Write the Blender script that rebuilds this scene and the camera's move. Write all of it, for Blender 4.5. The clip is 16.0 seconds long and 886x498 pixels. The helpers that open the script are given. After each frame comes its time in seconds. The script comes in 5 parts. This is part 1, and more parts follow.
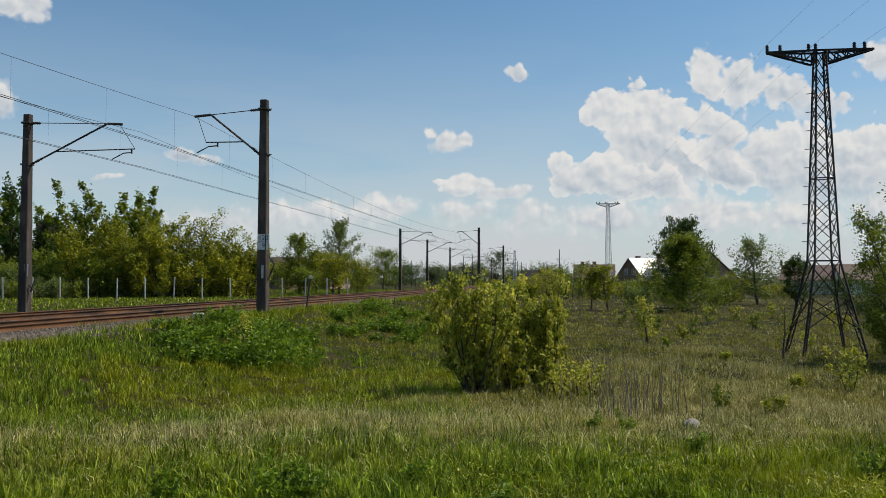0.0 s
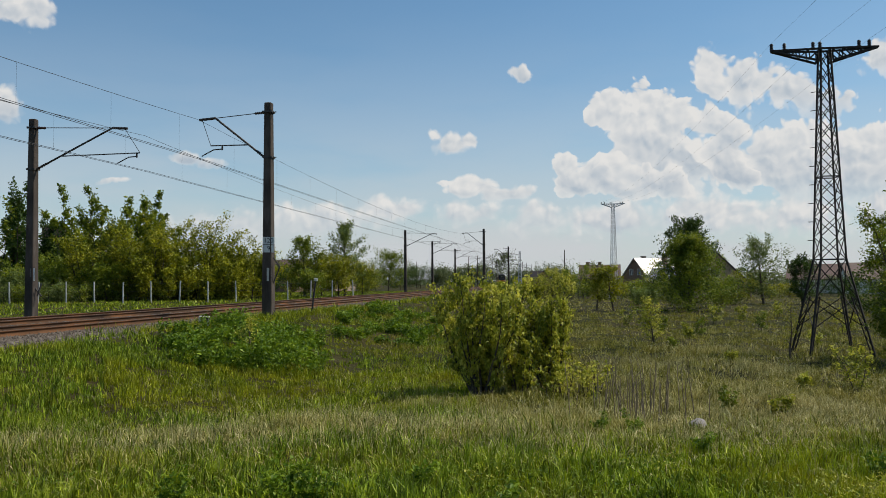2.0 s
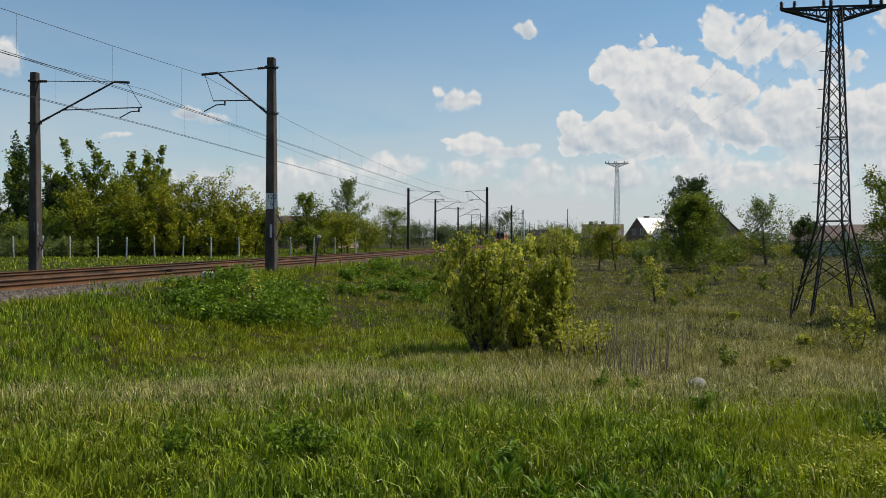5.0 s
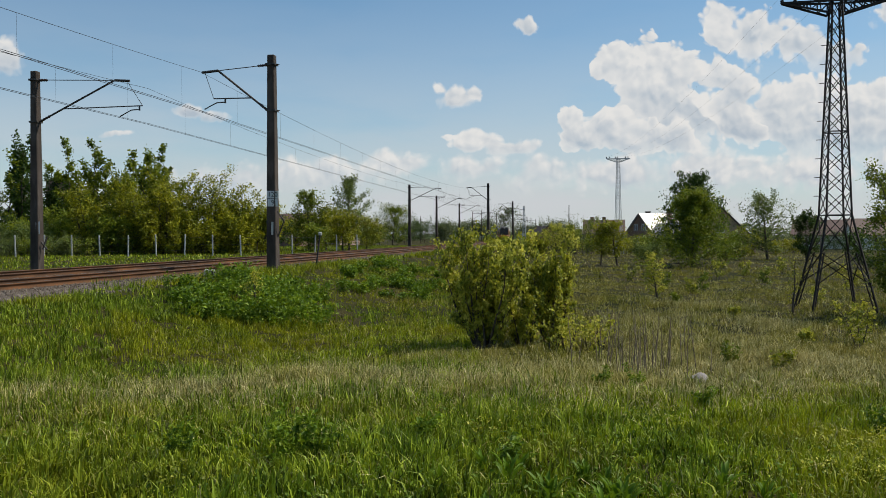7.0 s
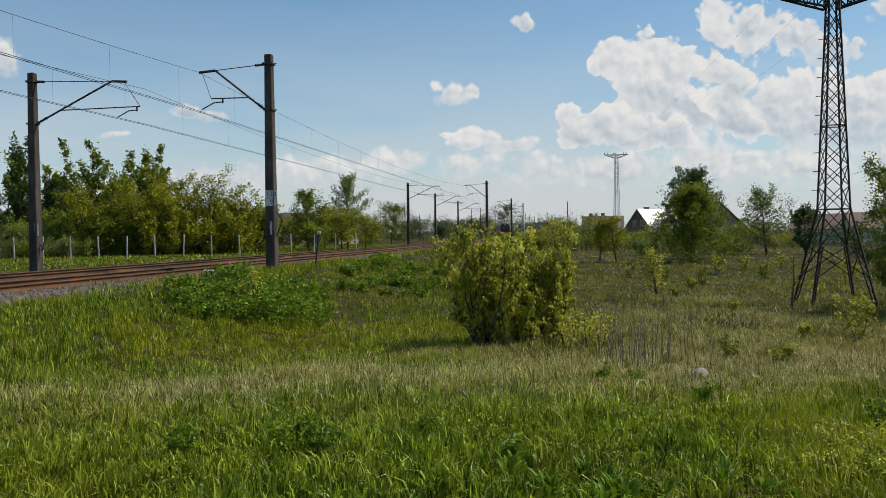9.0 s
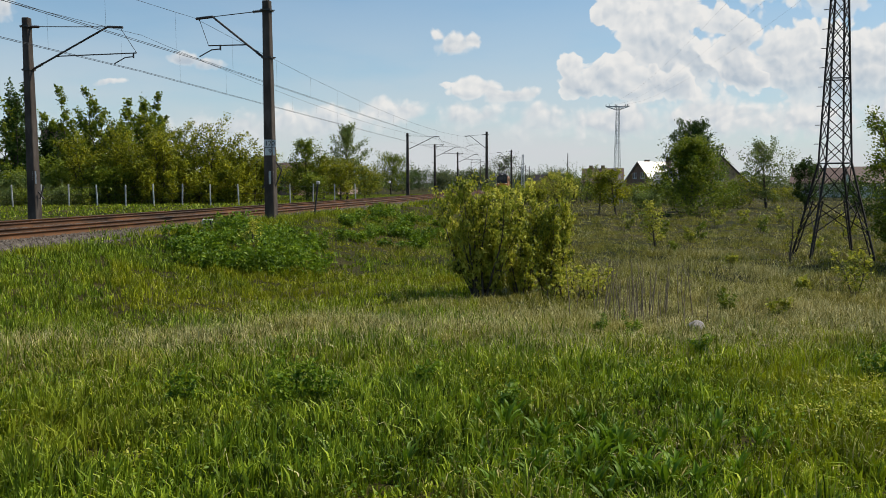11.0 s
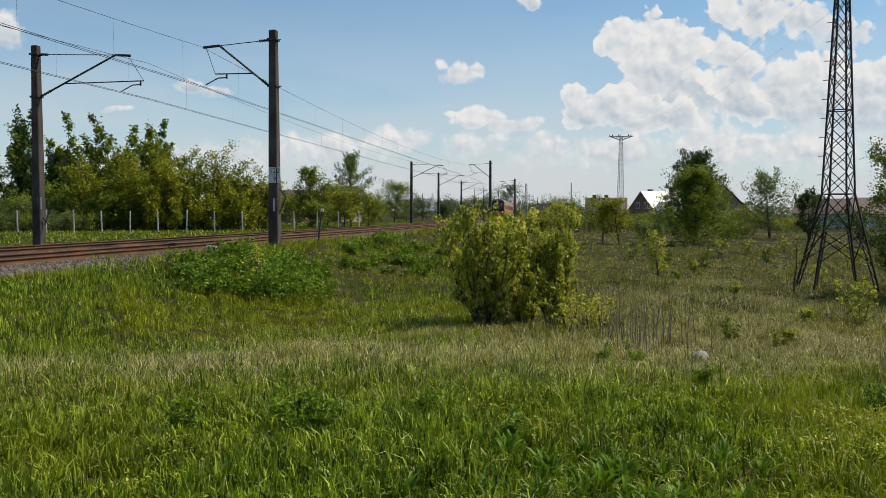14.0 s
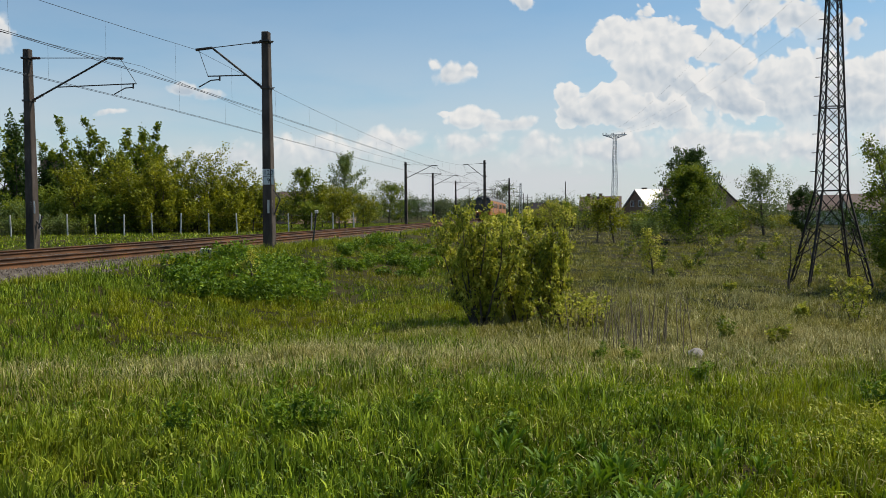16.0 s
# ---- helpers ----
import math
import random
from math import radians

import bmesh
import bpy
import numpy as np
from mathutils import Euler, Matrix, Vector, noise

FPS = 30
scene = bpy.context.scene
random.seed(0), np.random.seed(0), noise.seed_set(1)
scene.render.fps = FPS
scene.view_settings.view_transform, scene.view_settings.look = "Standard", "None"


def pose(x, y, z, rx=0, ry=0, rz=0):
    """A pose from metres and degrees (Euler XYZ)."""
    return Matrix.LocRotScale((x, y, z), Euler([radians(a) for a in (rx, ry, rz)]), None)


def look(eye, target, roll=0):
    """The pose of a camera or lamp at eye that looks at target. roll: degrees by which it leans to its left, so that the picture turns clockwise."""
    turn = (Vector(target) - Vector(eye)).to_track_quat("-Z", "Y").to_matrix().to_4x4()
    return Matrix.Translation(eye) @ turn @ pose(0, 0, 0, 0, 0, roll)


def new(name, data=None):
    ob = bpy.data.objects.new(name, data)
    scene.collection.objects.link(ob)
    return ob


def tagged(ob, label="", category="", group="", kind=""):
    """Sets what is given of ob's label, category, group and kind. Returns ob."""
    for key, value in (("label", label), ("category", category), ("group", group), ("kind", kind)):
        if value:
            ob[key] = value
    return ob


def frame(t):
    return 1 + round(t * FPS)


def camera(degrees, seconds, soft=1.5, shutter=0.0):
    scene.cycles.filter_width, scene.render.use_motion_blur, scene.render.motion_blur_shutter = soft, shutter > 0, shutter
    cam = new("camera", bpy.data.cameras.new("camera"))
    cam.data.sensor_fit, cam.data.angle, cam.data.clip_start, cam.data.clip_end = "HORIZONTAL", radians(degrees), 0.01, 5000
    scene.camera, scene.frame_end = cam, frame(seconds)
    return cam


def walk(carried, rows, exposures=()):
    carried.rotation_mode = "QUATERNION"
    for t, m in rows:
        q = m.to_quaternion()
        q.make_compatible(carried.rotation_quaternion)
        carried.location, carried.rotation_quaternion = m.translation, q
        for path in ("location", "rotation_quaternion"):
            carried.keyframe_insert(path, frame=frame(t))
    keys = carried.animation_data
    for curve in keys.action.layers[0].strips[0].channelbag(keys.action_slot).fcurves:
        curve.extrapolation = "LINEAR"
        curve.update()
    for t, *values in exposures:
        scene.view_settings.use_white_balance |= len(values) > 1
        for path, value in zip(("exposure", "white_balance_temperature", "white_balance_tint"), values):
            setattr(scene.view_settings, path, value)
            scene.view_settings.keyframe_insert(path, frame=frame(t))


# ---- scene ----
cam = camera(56.8, 16.0, soft=0.6)

EYE = (0.0, 0.0, 1.7)
# seconds, yaw, pitch, roll: a camera held by hand on one spot
TURNS = [
    (0.0, 0.000, 2.200, 0.000), (0.5, 0.113, 2.215, 0.093), (1.0, 0.218, 2.291, 0.096), (1.5, 0.267, 2.295, 0.232),
    (2.0, 0.367, 2.303, 0.407), (2.5, 0.449, 2.243, 0.323), (3.0, 0.515, 2.088, -0.350), (3.5, 0.537, 1.914, -0.319),
    (4.0, 0.483, 0.228, -0.218), (4.2, 0.510, -0.080, -0.190), (6.5, 0.637, -0.866, 0.050), (7.0, 0.656, -0.870, 0.214),
    (7.5, 0.656, -0.875, 0.204), (8.0, 0.710, -0.888, 0.263), (8.5, 0.692, -0.930, 0.464), (9.0, 0.581, -1.024, 0.781),
    (9.5, 0.561, -2.506, 0.909), (9.7, 0.462, -3.838, 0.664), (12.0, 0.609, -4.490, 0.148), (12.5, 0.711, -4.362, -0.067),
    (13.0, 0.766, -3.966, -0.192), (13.5, 0.783, -2.388, -0.250), (14.0, 0.786, -2.465, -0.053), (14.5, 0.717, -2.552, 0.456),
    (15.0, 0.532, -2.553, 0.526), (15.5, 0.531, -2.652, 0.688), (16.0, 0.411, -2.454, 0.505),
]
walk(cam, [(t, pose(*EYE, 90 + p, r, y)) for t, y, p, r in TURNS], exposures=[(0.0, -0.12), (3.5, -0.12), (7.0, -0.10), (9.0, -0.08), (9.7, 0.0), (16.0, 0.0)])

# ------------------------------------------------------------------ sky and sun
SUN_AZ, SUN_EL = 76.0, 55.0          # degrees clockwise from straight ahead; height
world = bpy.data.worlds.new("sky")
scene.world = world
world.use_nodes = True
WT = world.node_tree
WT.nodes.clear()


def wn(kind, **kw):
    n = WT.nodes.new(kind)
    for k, v in kw.items():
        if k == "op":
            n.operation = v
        elif k == "ins":
            for i, val in v.items():
                if isinstance(val, bpy.types.NodeSocket):
                    WT.links.new(val, n.inputs[i])
                else:
                    n.inputs[i].default_value = val
    return n


def wmath(op, a, b=0.0, c=0.0):
    return wn("ShaderNodeMath", op=op, ins={0: a, 1: b, 2: c}).outputs[0]


def wstep(x, lo, hi):
    n = WT.nodes.new("ShaderNodeMapRange")
    n.interpolation_type = "SMOOTHSTEP"
    WT.links.new(x, n.inputs[0])
    n.inputs[1].default_value, n.inputs[2].default_value = lo, hi
    return n.outputs[0]


# clouds from back to front: where the base melts away (two heights), how firm the edge is, and the heads:
# bearing, height (tangents), half width, half height
CLOUDS = [
    (0.0046, 0.0772, 0.70, [(0.1902, 0.0772, .110, .034), (0.3143, 0.0820, .130, .036), (0.4383, 0.0772, .130, .040), (0.5486, 0.0806, .110, .040)]),
    (0.1710, 0.2304, 0.16, [(0.3294, 0.2634, .042, .036), (0.3639, 0.2410, .075, .040), (0.4245, 0.2304, .050, .030), (0.4590, 0.2164, .050, .030)]),
    (0.2269, 0.2691, 0.22, [(0.5362, 0.2705, .040, .030)]),
    (0.0529, 0.1362, 0.16, [(0.3866, 0.1431, .070, .056), (0.4452, 0.1571, .065, .060), (0.5072, 0.1585, .070, .052), (0.4797, 0.1153, .130, .055), (0.5624, 0.1710, .06, .04)]),
    (0.0737, 0.1466, 0.12, [(0.2005, 0.2059, .042, .032), (0.2419, 0.2094, .042, .042), (0.2695, 0.1954, .042, .046), (0.2522, 0.1675, .075, .060), (0.2867, 0.1362, .090, .050)]),
    (0.0910, 0.1236, 0.12, [(0.3211, 0.1906, .040, .038), (0.3363, 0.1605, .042, .050), (0.3453, 0.1327, .040, .036), (0.3625, 0.1236, .035, .022)]),
    (0.0668, 0.1223, 0.14, [(0.1475, 0.1445, .026, .026), (0.1957, 0.1327, .040, .034), (0.1558, 0.1188, .040, .022), (0.2316, 0.1188, .060, .030), (0.2729, 0.1118, .045, .024), (0.2419, 0.1362, .014, .014)]),
    (0.2234, 0.2515, 0.40, [(0.0944, 0.2578, .022, .013), (0.0834, 0.2599, .014, .009)]),
    (0.1431, 0.1626, 0.40, [(0.0041, 0.1675, .032, .018), (-0.0165, 0.1759, .014, .011), (0.0248, 0.1724, .016, .013)]),
    (0.0737, 0.1153, 0.35, [(0.0283, 0.1181, .042, .018), (0.0662, 0.1084, .040, .017), (-0.0028, 0.1236, .016, .008)]),
    (0.1292, 0.1536, 0.50, [(-0.3253, 0.1529, .030, .012), (-0.2922, 0.1501, .034, .010)]),
    (0.2937, 0.3325, 0.30, [(-0.5127, 0.3409, .042, .034), (-0.5472, 0.3466, .06, .03)]),
    (0.1780, 0.2199, 0.45, [(-0.5437, 0.2164, .034, .038)]),
    (0.1153, 0.1306, 0.60, [(-0.4094, 0.1292, .030, .006)]),
    (0.0184, 0.1014, 0.60, [(-0.1544, 0.0772, .100, .030), (-0.0648, 0.0841, .090, .026), (0.0248, 0.0806, .080, .022), (0.1213, 0.0737, .090, .030), (-0.2646, 0.0702, .110, .028)]),
]
tc = WT.nodes.new("ShaderNodeTexCoord")
sep = wn("ShaderNodeSeparateXYZ", ins={0: tc.outputs["Generated"]})
ahead = wmath("MAXIMUM", sep.outputs[1], 0.08)
cu = wmath("DIVIDE", sep.outputs[0], ahead)
cv = wmath("DIVIDE", sep.outputs[2], ahead)
uv = wn("ShaderNodeCombineXYZ", ins={0: cu, 1: cv, 2: 0.0}).outputs[0]


def wvec(op, a, b):
    return wn("ShaderNodeVectorMath", op=op, ins={0: a, 1: b}).outputs[0]


def jitter(at, scale, amount, detail):
    w = wn("ShaderNodeTexNoise", ins={0: at})
    w.inputs["Scale"].default_value, w.inputs["Detail"].default_value = scale, detail
    off = wvec("SUBTRACT", w.outputs["Color"], (.5, .5, .5))
    return wvec("ADD", at, wn("ShaderNodeVectorMath", op="SCALE", ins={0: off, 3: amount}).outputs[0])


bent = jitter(jitter(uv, 12.0, 0.032, 2.0), 70.0, 0.010, 4.0)


def heads_of(at):
    """Rounded cauliflower heads at three sizes."""
    total = None
    for scale, weight in ((22.0, 0.56), (50.0, 0.36), (110.0, 0.20)):
        n = WT.nodes.new("ShaderNodeTexVoronoi")
        n.feature = "SMOOTH_F1"
        WT.links.new(at, n.inputs["Vector"])
        for key, val in (("Scale", scale), ("Detail", 0.0), ("Smoothness", 0.35)):
            n.inputs[key].default_value = val
        h = wmath("MULTIPLY", wmath("SUBTRACT", 0.5, n.outputs["Distance"]), weight)
        total = h if total is None else wmath("ADD", total, h)
    return total


billow = heads_of(bent)
# light falls on the heads from above and the right
relief = wmath("SUBTRACT", billow, heads_of(wvec("ADD", bent, (0.0045, 0.0075, 0))))
broad = wn("ShaderNodeTexNoise", ins={0: uv})
broad.inputs["Scale"].default_value, broad.inputs["Detail"].default_value = 8.0, 2.0
front = wstep(sep.outputs[1], 0.1, 0.3)


def cloud_layer(below, fade0, fade1, edge, heads):
    """Lays one cloud over what is behind it."""
    near = None
    for x, y, rx, ry in heads:
        d = wvec("MULTIPLY", wvec("SUBTRACT", bent, (x, y, 0)), (1 / rx, 1 / ry, 0))
        d = wn("ShaderNodeVectorMath", op="LENGTH", ins={0: d}).outputs["Value"]
        near = d if near is None else wn("ShaderNodeMath", op="SMOOTH_MIN", ins={0: near, 1: d, 2: 0.3}).outputs[0]
    dens = wmath("MULTIPLY_ADD", billow, 1.15, wmath("SUBTRACT", 0.76, near))
    mask = wmath("MULTIPLY", wmath("MULTIPLY", wstep(dens, -0.03, edge * 0.8), wstep(cv, fade0, fade1)), front)
    # the base lies in shade, the heads in the sun
    top = max(y + ry for x, y, rx, ry in heads)
    shade = wmath("SUBTRACT", 1.0, wstep(wmath("MULTIPLY_ADD", broad.outputs[0], 0.05, wmath("SUBTRACT", cv, 0.025)), fade0 * 0.7 + top * 0.3, top))
    core = wmath("MULTIPLY", wstep(dens, 0.0, 0.45), shade)
    depth = wmath("MULTIPLY_ADD", relief, -1.6, wmath("MULTIPLY_ADD", core, 0.62, 0.08))
    col = wn("ShaderNodeMix")
    col.data_type = "RGBA"
    col.clamp_factor = True
    WT.links.new(depth, col.inputs[0])
    col.inputs[6].default_value = (0.83, 0.82, 0.80, 1)
    col.inputs[7].default_value = (0.46, 0.53, 0.605, 1)
    mix = wn("ShaderNodeMix")
    mix.data_type = "RGBA"
    WT.links.new(wmath("MULTIPLY", mask, 0.96), mix.inputs[0])
    WT.links.new(below, mix.inputs[6])
    WT.links.new(col.outputs[2], mix.inputs[7])
    return mix.outputs[2]


sky = WT.nodes.new("ShaderNodeTexSky")
sky.sky_type = "NISHITA"
sky.sun_disc = False
sky.sun_elevation, sky.sun_rotation = radians(SUN_EL), radians(SUN_AZ)
sky.air_density, sky.dust_density, sky.ozone_density = 1.0, 0.6, 1.6
blue = wvec("MULTIPLY", sky.outputs[0], (0.083, 0.112, 0.119))
# thin high veil and the pale haze low over the land
veil_at = wn("ShaderNodeVectorMath", op="MULTIPLY", ins={0: tc.outputs["Generated"], 1: (3.0, 3.0, 11.0)}).outputs[0]
veil = wn("ShaderNodeTexNoise", ins={0: veil_at})
veil.inputs["Scale"].default_value, veil.inputs["Detail"].default_value = 1.6, 6.0
low = wmath("POWER", wn("ShaderNodeMapRange", ins={0: sep.outputs[2], 1: 0.04, 2: 0.40, 3: 0.98, 4: 0.0}).outputs[0], 2.2)
haze = wmath("MULTIPLY", low, wmath("MULTIPLY_ADD", wstep(veil.outputs[0], 0.25, 0.62), 0.45, 0.55))
mixh = wn("ShaderNodeMix")
mixh.data_type = "RGBA"
WT.links.new(haze, mixh.inputs[0])
WT.links.new(blue, mixh.inputs[6])
mixh.inputs[7].default_value = (0.63, 0.652, 0.678, 1)
painted = mixh.outputs[2]
for layer in CLOUDS:
    painted = cloud_layer(painted, *layer)
bg = wn("ShaderNodeBackground", ins={0: painted, 1: 1.0})
wo = WT.nodes.new("ShaderNodeOutputWorld")
WT.links.new(bg.outputs[0], wo.inputs[0])

sun_data = bpy.data.lights.new("sun", "SUN")
sun_data.energy, sun_data.angle, sun_data.color = 4.8, radians(0.5), (1.0, 0.93, 0.80)
sun = new("sun", sun_data)
a, e = radians(SUN_AZ), radians(SUN_EL)
sun.matrix_world = look((60 * math.sin(a), 60 * math.cos(a), 60 * math.tan(e)), (0, 0, 0))


# ------------------------------------------------------------------ materials
class Mat:
    """A small node builder."""

    def __init__(self, name):
        self.m = bpy.data.materials.new(name)
        self.m.use_nodes = True
        self.t = self.m.node_tree
        self.t.nodes.clear()
        self.out = self.t.nodes.new("ShaderNodeOutputMaterial")

    def n(self, kind, **ins):
        node = self.t.nodes.new(kind)
        for k, v in ins.items():
            self.put(node, k.replace("_", " "), v)
        return node

    def put(self, node, key, v):
        s = node.inputs[key]
        if isinstance(v, bpy.types.NodeSocket):
            self.t.links.new(v, s)
        else:
            s.default_value = v

    def noise(self, scale, detail=4.0, stretch=(1, 1, 1), rough=0.55):
        c = self.n("ShaderNodeTexCoord")
        m = self.n("ShaderNodeMapping", Vector=c.outputs["Object"], Scale=stretch)
        return self.n("ShaderNodeTexNoise", Vector=m.outputs[0], Scale=scale, Detail=detail, Roughness=rough).outputs[0]

    def world_noise(self, scale, detail=3.0, stretch=(1, 1, 1)):
        g = self.n("ShaderNodeNewGeometry")
        m = self.n("ShaderNodeMapping", Vector=g.outputs["Position"], Scale=stretch)
        return self.n("ShaderNodeTexNoise", Vector=m.outputs[0], Scale=scale, Detail=detail).outputs[0]

    def ramp(self, fac, stops):
        r = self.t.nodes.new("ShaderNodeValToRGB")
        while len(r.color_ramp.elements) < len(stops):
            r.color_ramp.elements.new(0.5)
        for el, (p, c) in zip(r.color_ramp.elements, stops):
            el.position, el.color = p, (*c, 1)
        self.t.links.new(fac, r.inputs[0])
        return r.outputs[0]

    def mix(self, fac, a, b, blend="MIX"):
        m = self.t.nodes.new("ShaderNodeMix")
        m.data_type, m.blend_type = "RGBA", blend
        for i, v in ((0, fac), (6, a), (7, b)):
            if isinstance(v, bpy.types.NodeSocket):
                self.t.links.new(v, m.inputs[i])
            else:
                m.inputs[i].default_value = v if i == 0 else (*v, 1)
        return m.outputs[2]

    def island(self):
        return self.n("ShaderNodeNewGeometry").outputs["Random Per Island"]

    def bump(self, h, strength=0.4, dist=0.02):
        return self.n("ShaderNodeBump", Height=h, Strength=strength, Distance=dist).outputs[0]

    def finish(self, col, rough=0.7, metal=0.0, normal=None, spec=0.4):
        b = self.n("ShaderNodeBsdfPrincipled")
        self.put(b, "Base Color", col if isinstance(col, bpy.types.NodeSocket) else (*col, 1))
        self.put(b, "Roughness", rough)
        self.put(b, "Metallic", metal)
        self.put(b, "Specular IOR Level", spec)
        if normal is not None:
            self.put(b, "Normal", normal)
        self.t.links.new(b.outputs[0], self.out.inputs[0])
        return self.m


def surface(name, c1, c2, scale=6.0, rough=0.75, metal=0.0, bump=0.3, stretch=(1, 1, 1), fine=60.0, c3=None, spec=0.4):
    m = Mat(name)
    big = m.noise(scale, 5.0, stretch)
    small = m.noise(fine, 3.0)
    stops = [(0.32, c1), (0.66, c2)] if c3 is None else [(0.28, c1), (0.5, c2), (0.74, c3)]
    col = m.ramp(big, stops)
    col = m.mix(0.25, col, m.ramp(small, [(0.3, (0.25, 0.25, 0.25)), (0.7, (1, 1, 1))]), "MULTIPLY")
    rnd = m.n("ShaderNodeObjectInfo").outputs["Random"]
    col = m.mix(0.3, col, m.ramp(rnd, [(0.0, (0.65, 0.65, 0.65)), (1.0, (1, 1, 1))]), "MULTIPLY")
    return m.finish(col, rough, metal, m.bump(small, bump), spec)


def foliage(name, dark, mid, light, through_light=0.36, rough=0.5):
    """Leaves: colour differs from leaf to leaf, light passes through."""
    m = Mat(name)
    f = m.mix(0.45, m.ramp(m.island(), [(0.0, (0, 0, 0)), (1.0, (1, 1, 1))]), m.ramp(m.world_noise(0.9, 3.0), [(0.3, (0, 0, 0)), (0.7, (1, 1, 1))]))
    col = m.ramp(f, [(0.12, dark), (0.5, mid), (0.88, light)])
    b = m.n("ShaderNodeBsdfPrincipled", Roughness=rough)
    m.put(b, "Base Color", col)
    m.put(b, "Specular IOR Level", 0.22)
    tr = m.n("ShaderNodeBsdfTranslucent", Color=m.mix(0.5, col, m.mix(1.0, col, (1.5, 1.35, 0.5), "MULTIPLY")))
    mx = m.n("ShaderNodeMixShader", Fac=through_light)
    m.t.links.new(b.outputs[0], mx.inputs[1])
    m.t.links.new(tr.outputs[0], mx.inputs[2])
    m.t.links.new(mx.outputs[0], m.out.inputs[0])
    return m.m


def grass_mat(name, lo, mid, hi, dry):
    m = Mat(name)
    tuft = m.world_noise(7.0, 2.0, (1, 1, 0.15))
    f = m.mix(0.5, m.ramp(m.island(), [(0.0, (0, 0, 0)), (1.0, (1, 1, 1))]), m.ramp(tuft, [(0.3, (0, 0, 0)), (0.7, (1, 1, 1))]))
    col = m.ramp(f, [(0.15, lo), (0.5, mid), (0.85, hi)])
    patch = m.ramp(m.world_noise(0.45, 4.0), [(0.46, (0, 0, 0)), (0.66, (1, 1, 1))])
    col = m.mix(patch, col, m.mix(0.5, col, dry))
    col = m.mix(0.7, col, m.ramp(m.world_noise(1.7, 4.0), [(0.34, (0.38, 0.44, 0.34)), (0.58, (1, 1, 1))]), "MULTIPLY")
    b = m.n("ShaderNodeBsdfPrincipled", Roughness=0.5)
    m.put(b, "Base Color", col)
    m.put(b, "Specular IOR Level", 0.22)
    tr = m.n("ShaderNodeBsdfTranslucent", Color=col)
    mx = m.n("ShaderNodeMixShader", Fac=0.24)
    m.t.links.new(b.outputs[0], mx.inputs[1])
    m.t.links.new(tr.outputs[0], mx.inputs[2])
    m.t.links.new(mx.outputs[0], m.out.inputs[0])
    return m.m


def ground_mat():
    m = Mat("meadow_soil")
    col = m.ramp(m.world_noise(0.22, 6.0), [(0.30, (0.026, 0.030, 0.005)), (0.46, (0.045, 0.043, 0.009)), (0.60, (0.066, 0.054, 0.018)), (0.74, (0.040, 0.041, 0.007))])
    fine = m.world_noise(7.0, 5.0)
    col = m.mix(0.75, col, m.ramp(fine, [(0.30, (0.30, 0.28, 0.24)), (0.68, (1, 1, 1))]), "MULTIPLY")
    return m.finish(col, 0.95, 0.0, m.bump(fine, 0.9, 0.12), 0.1)


M_GROUND = ground_mat()
M_GRASS = grass_mat("fresh_grass", (0.045, 0.075, 0.004), (0.25, 0.325, 0.009), (0.54, 0.60, 0.025), (0.34, 0.29, 0.012))
M_DRY = grass_mat("dry_grass", (0.15, 0.13, 0.025), (0.46, 0.395, 0.13), (0.80, 0.71, 0.37), (0.40, 0.34, 0.05))
M_FIELD = grass_mat("field_grass", (0.050, 0.054, 0.005), (0.235, 0.225, 0.022), (0.53, 0.47, 0.09), (0.33, 0.26, 0.06))
M_BANK = grass_mat("bank_grass", (0.055, 0.075, 0.004), (0.24, 0.285, 0.008), (0.46, 0.48, 0.016), (0.40, 0.36, 0.012))
M_DEEP = grass_mat("deep_green_grass", (0.024, 0.044, 0.003), (0.185, 0.265, 0.013), (0.46, 0.55, 0.042), (0.30, 0.29, 0.014))
M_WEED = foliage("weed_leaf", (0.035, 0.075, 0.006), (0.115, 0.195, 0.012), (0.26, 0.35, 0.026))
M_LEAF_Y = foliage("yellow_green_leaf", (0.085, 0.12, 0.016), (0.31, 0.33, 0.034), (0.66, 0.62, 0.13), 0.42)
M_LEAF_G = foliage("green_leaf", (0.06, 0.095, 0.010), (0.15, 0.20, 0.018), (0.28, 0.32, 0.035))
M_LEAF_D = foliage("dark_leaf", (0.025, 0.05, 0.012), (0.05, 0.09, 0.018), (0.08, 0.13, 0.025))
M_LEAF_O = foliage("olive_leaf", (0.06, 0.08, 0.007), (0.22, 0.24, 0.014), (0.44, 0.43, 0.028), 0.32)
M_LEAF_B = foliage("pale_birch_leaf", (0.07, 0.10, 0.03), (0.14, 0.19, 0.05), (0.22, 0.27, 0.08))
# leaves of the far trees: distance haze is put into this paler colour
M_LEAF_FAR = foliage("hazed_far_leaf", (0.075, 0.10, 0.05), (0.12, 0.15, 0.075), (0.18, 0.21, 0.10), 0.3)
M_BARK = surface("bark", (0.05, 0.04, 0.03), (0.13, 0.105, 0.08), 9.0, 0.9, 0, 0.6, (1, 1, 0.3))
M_STALK = surface("dead_stalk", (0.16, 0.12, 0.08), (0.30, 0.24, 0.16), 12.0, 0.9)
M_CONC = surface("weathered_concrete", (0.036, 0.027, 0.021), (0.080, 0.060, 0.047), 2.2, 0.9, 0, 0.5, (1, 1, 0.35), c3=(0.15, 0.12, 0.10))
M_POST = surface("pale_concrete", (0.45, 0.43, 0.38), (0.62, 0.60, 0.54), 5.0, 0.9)
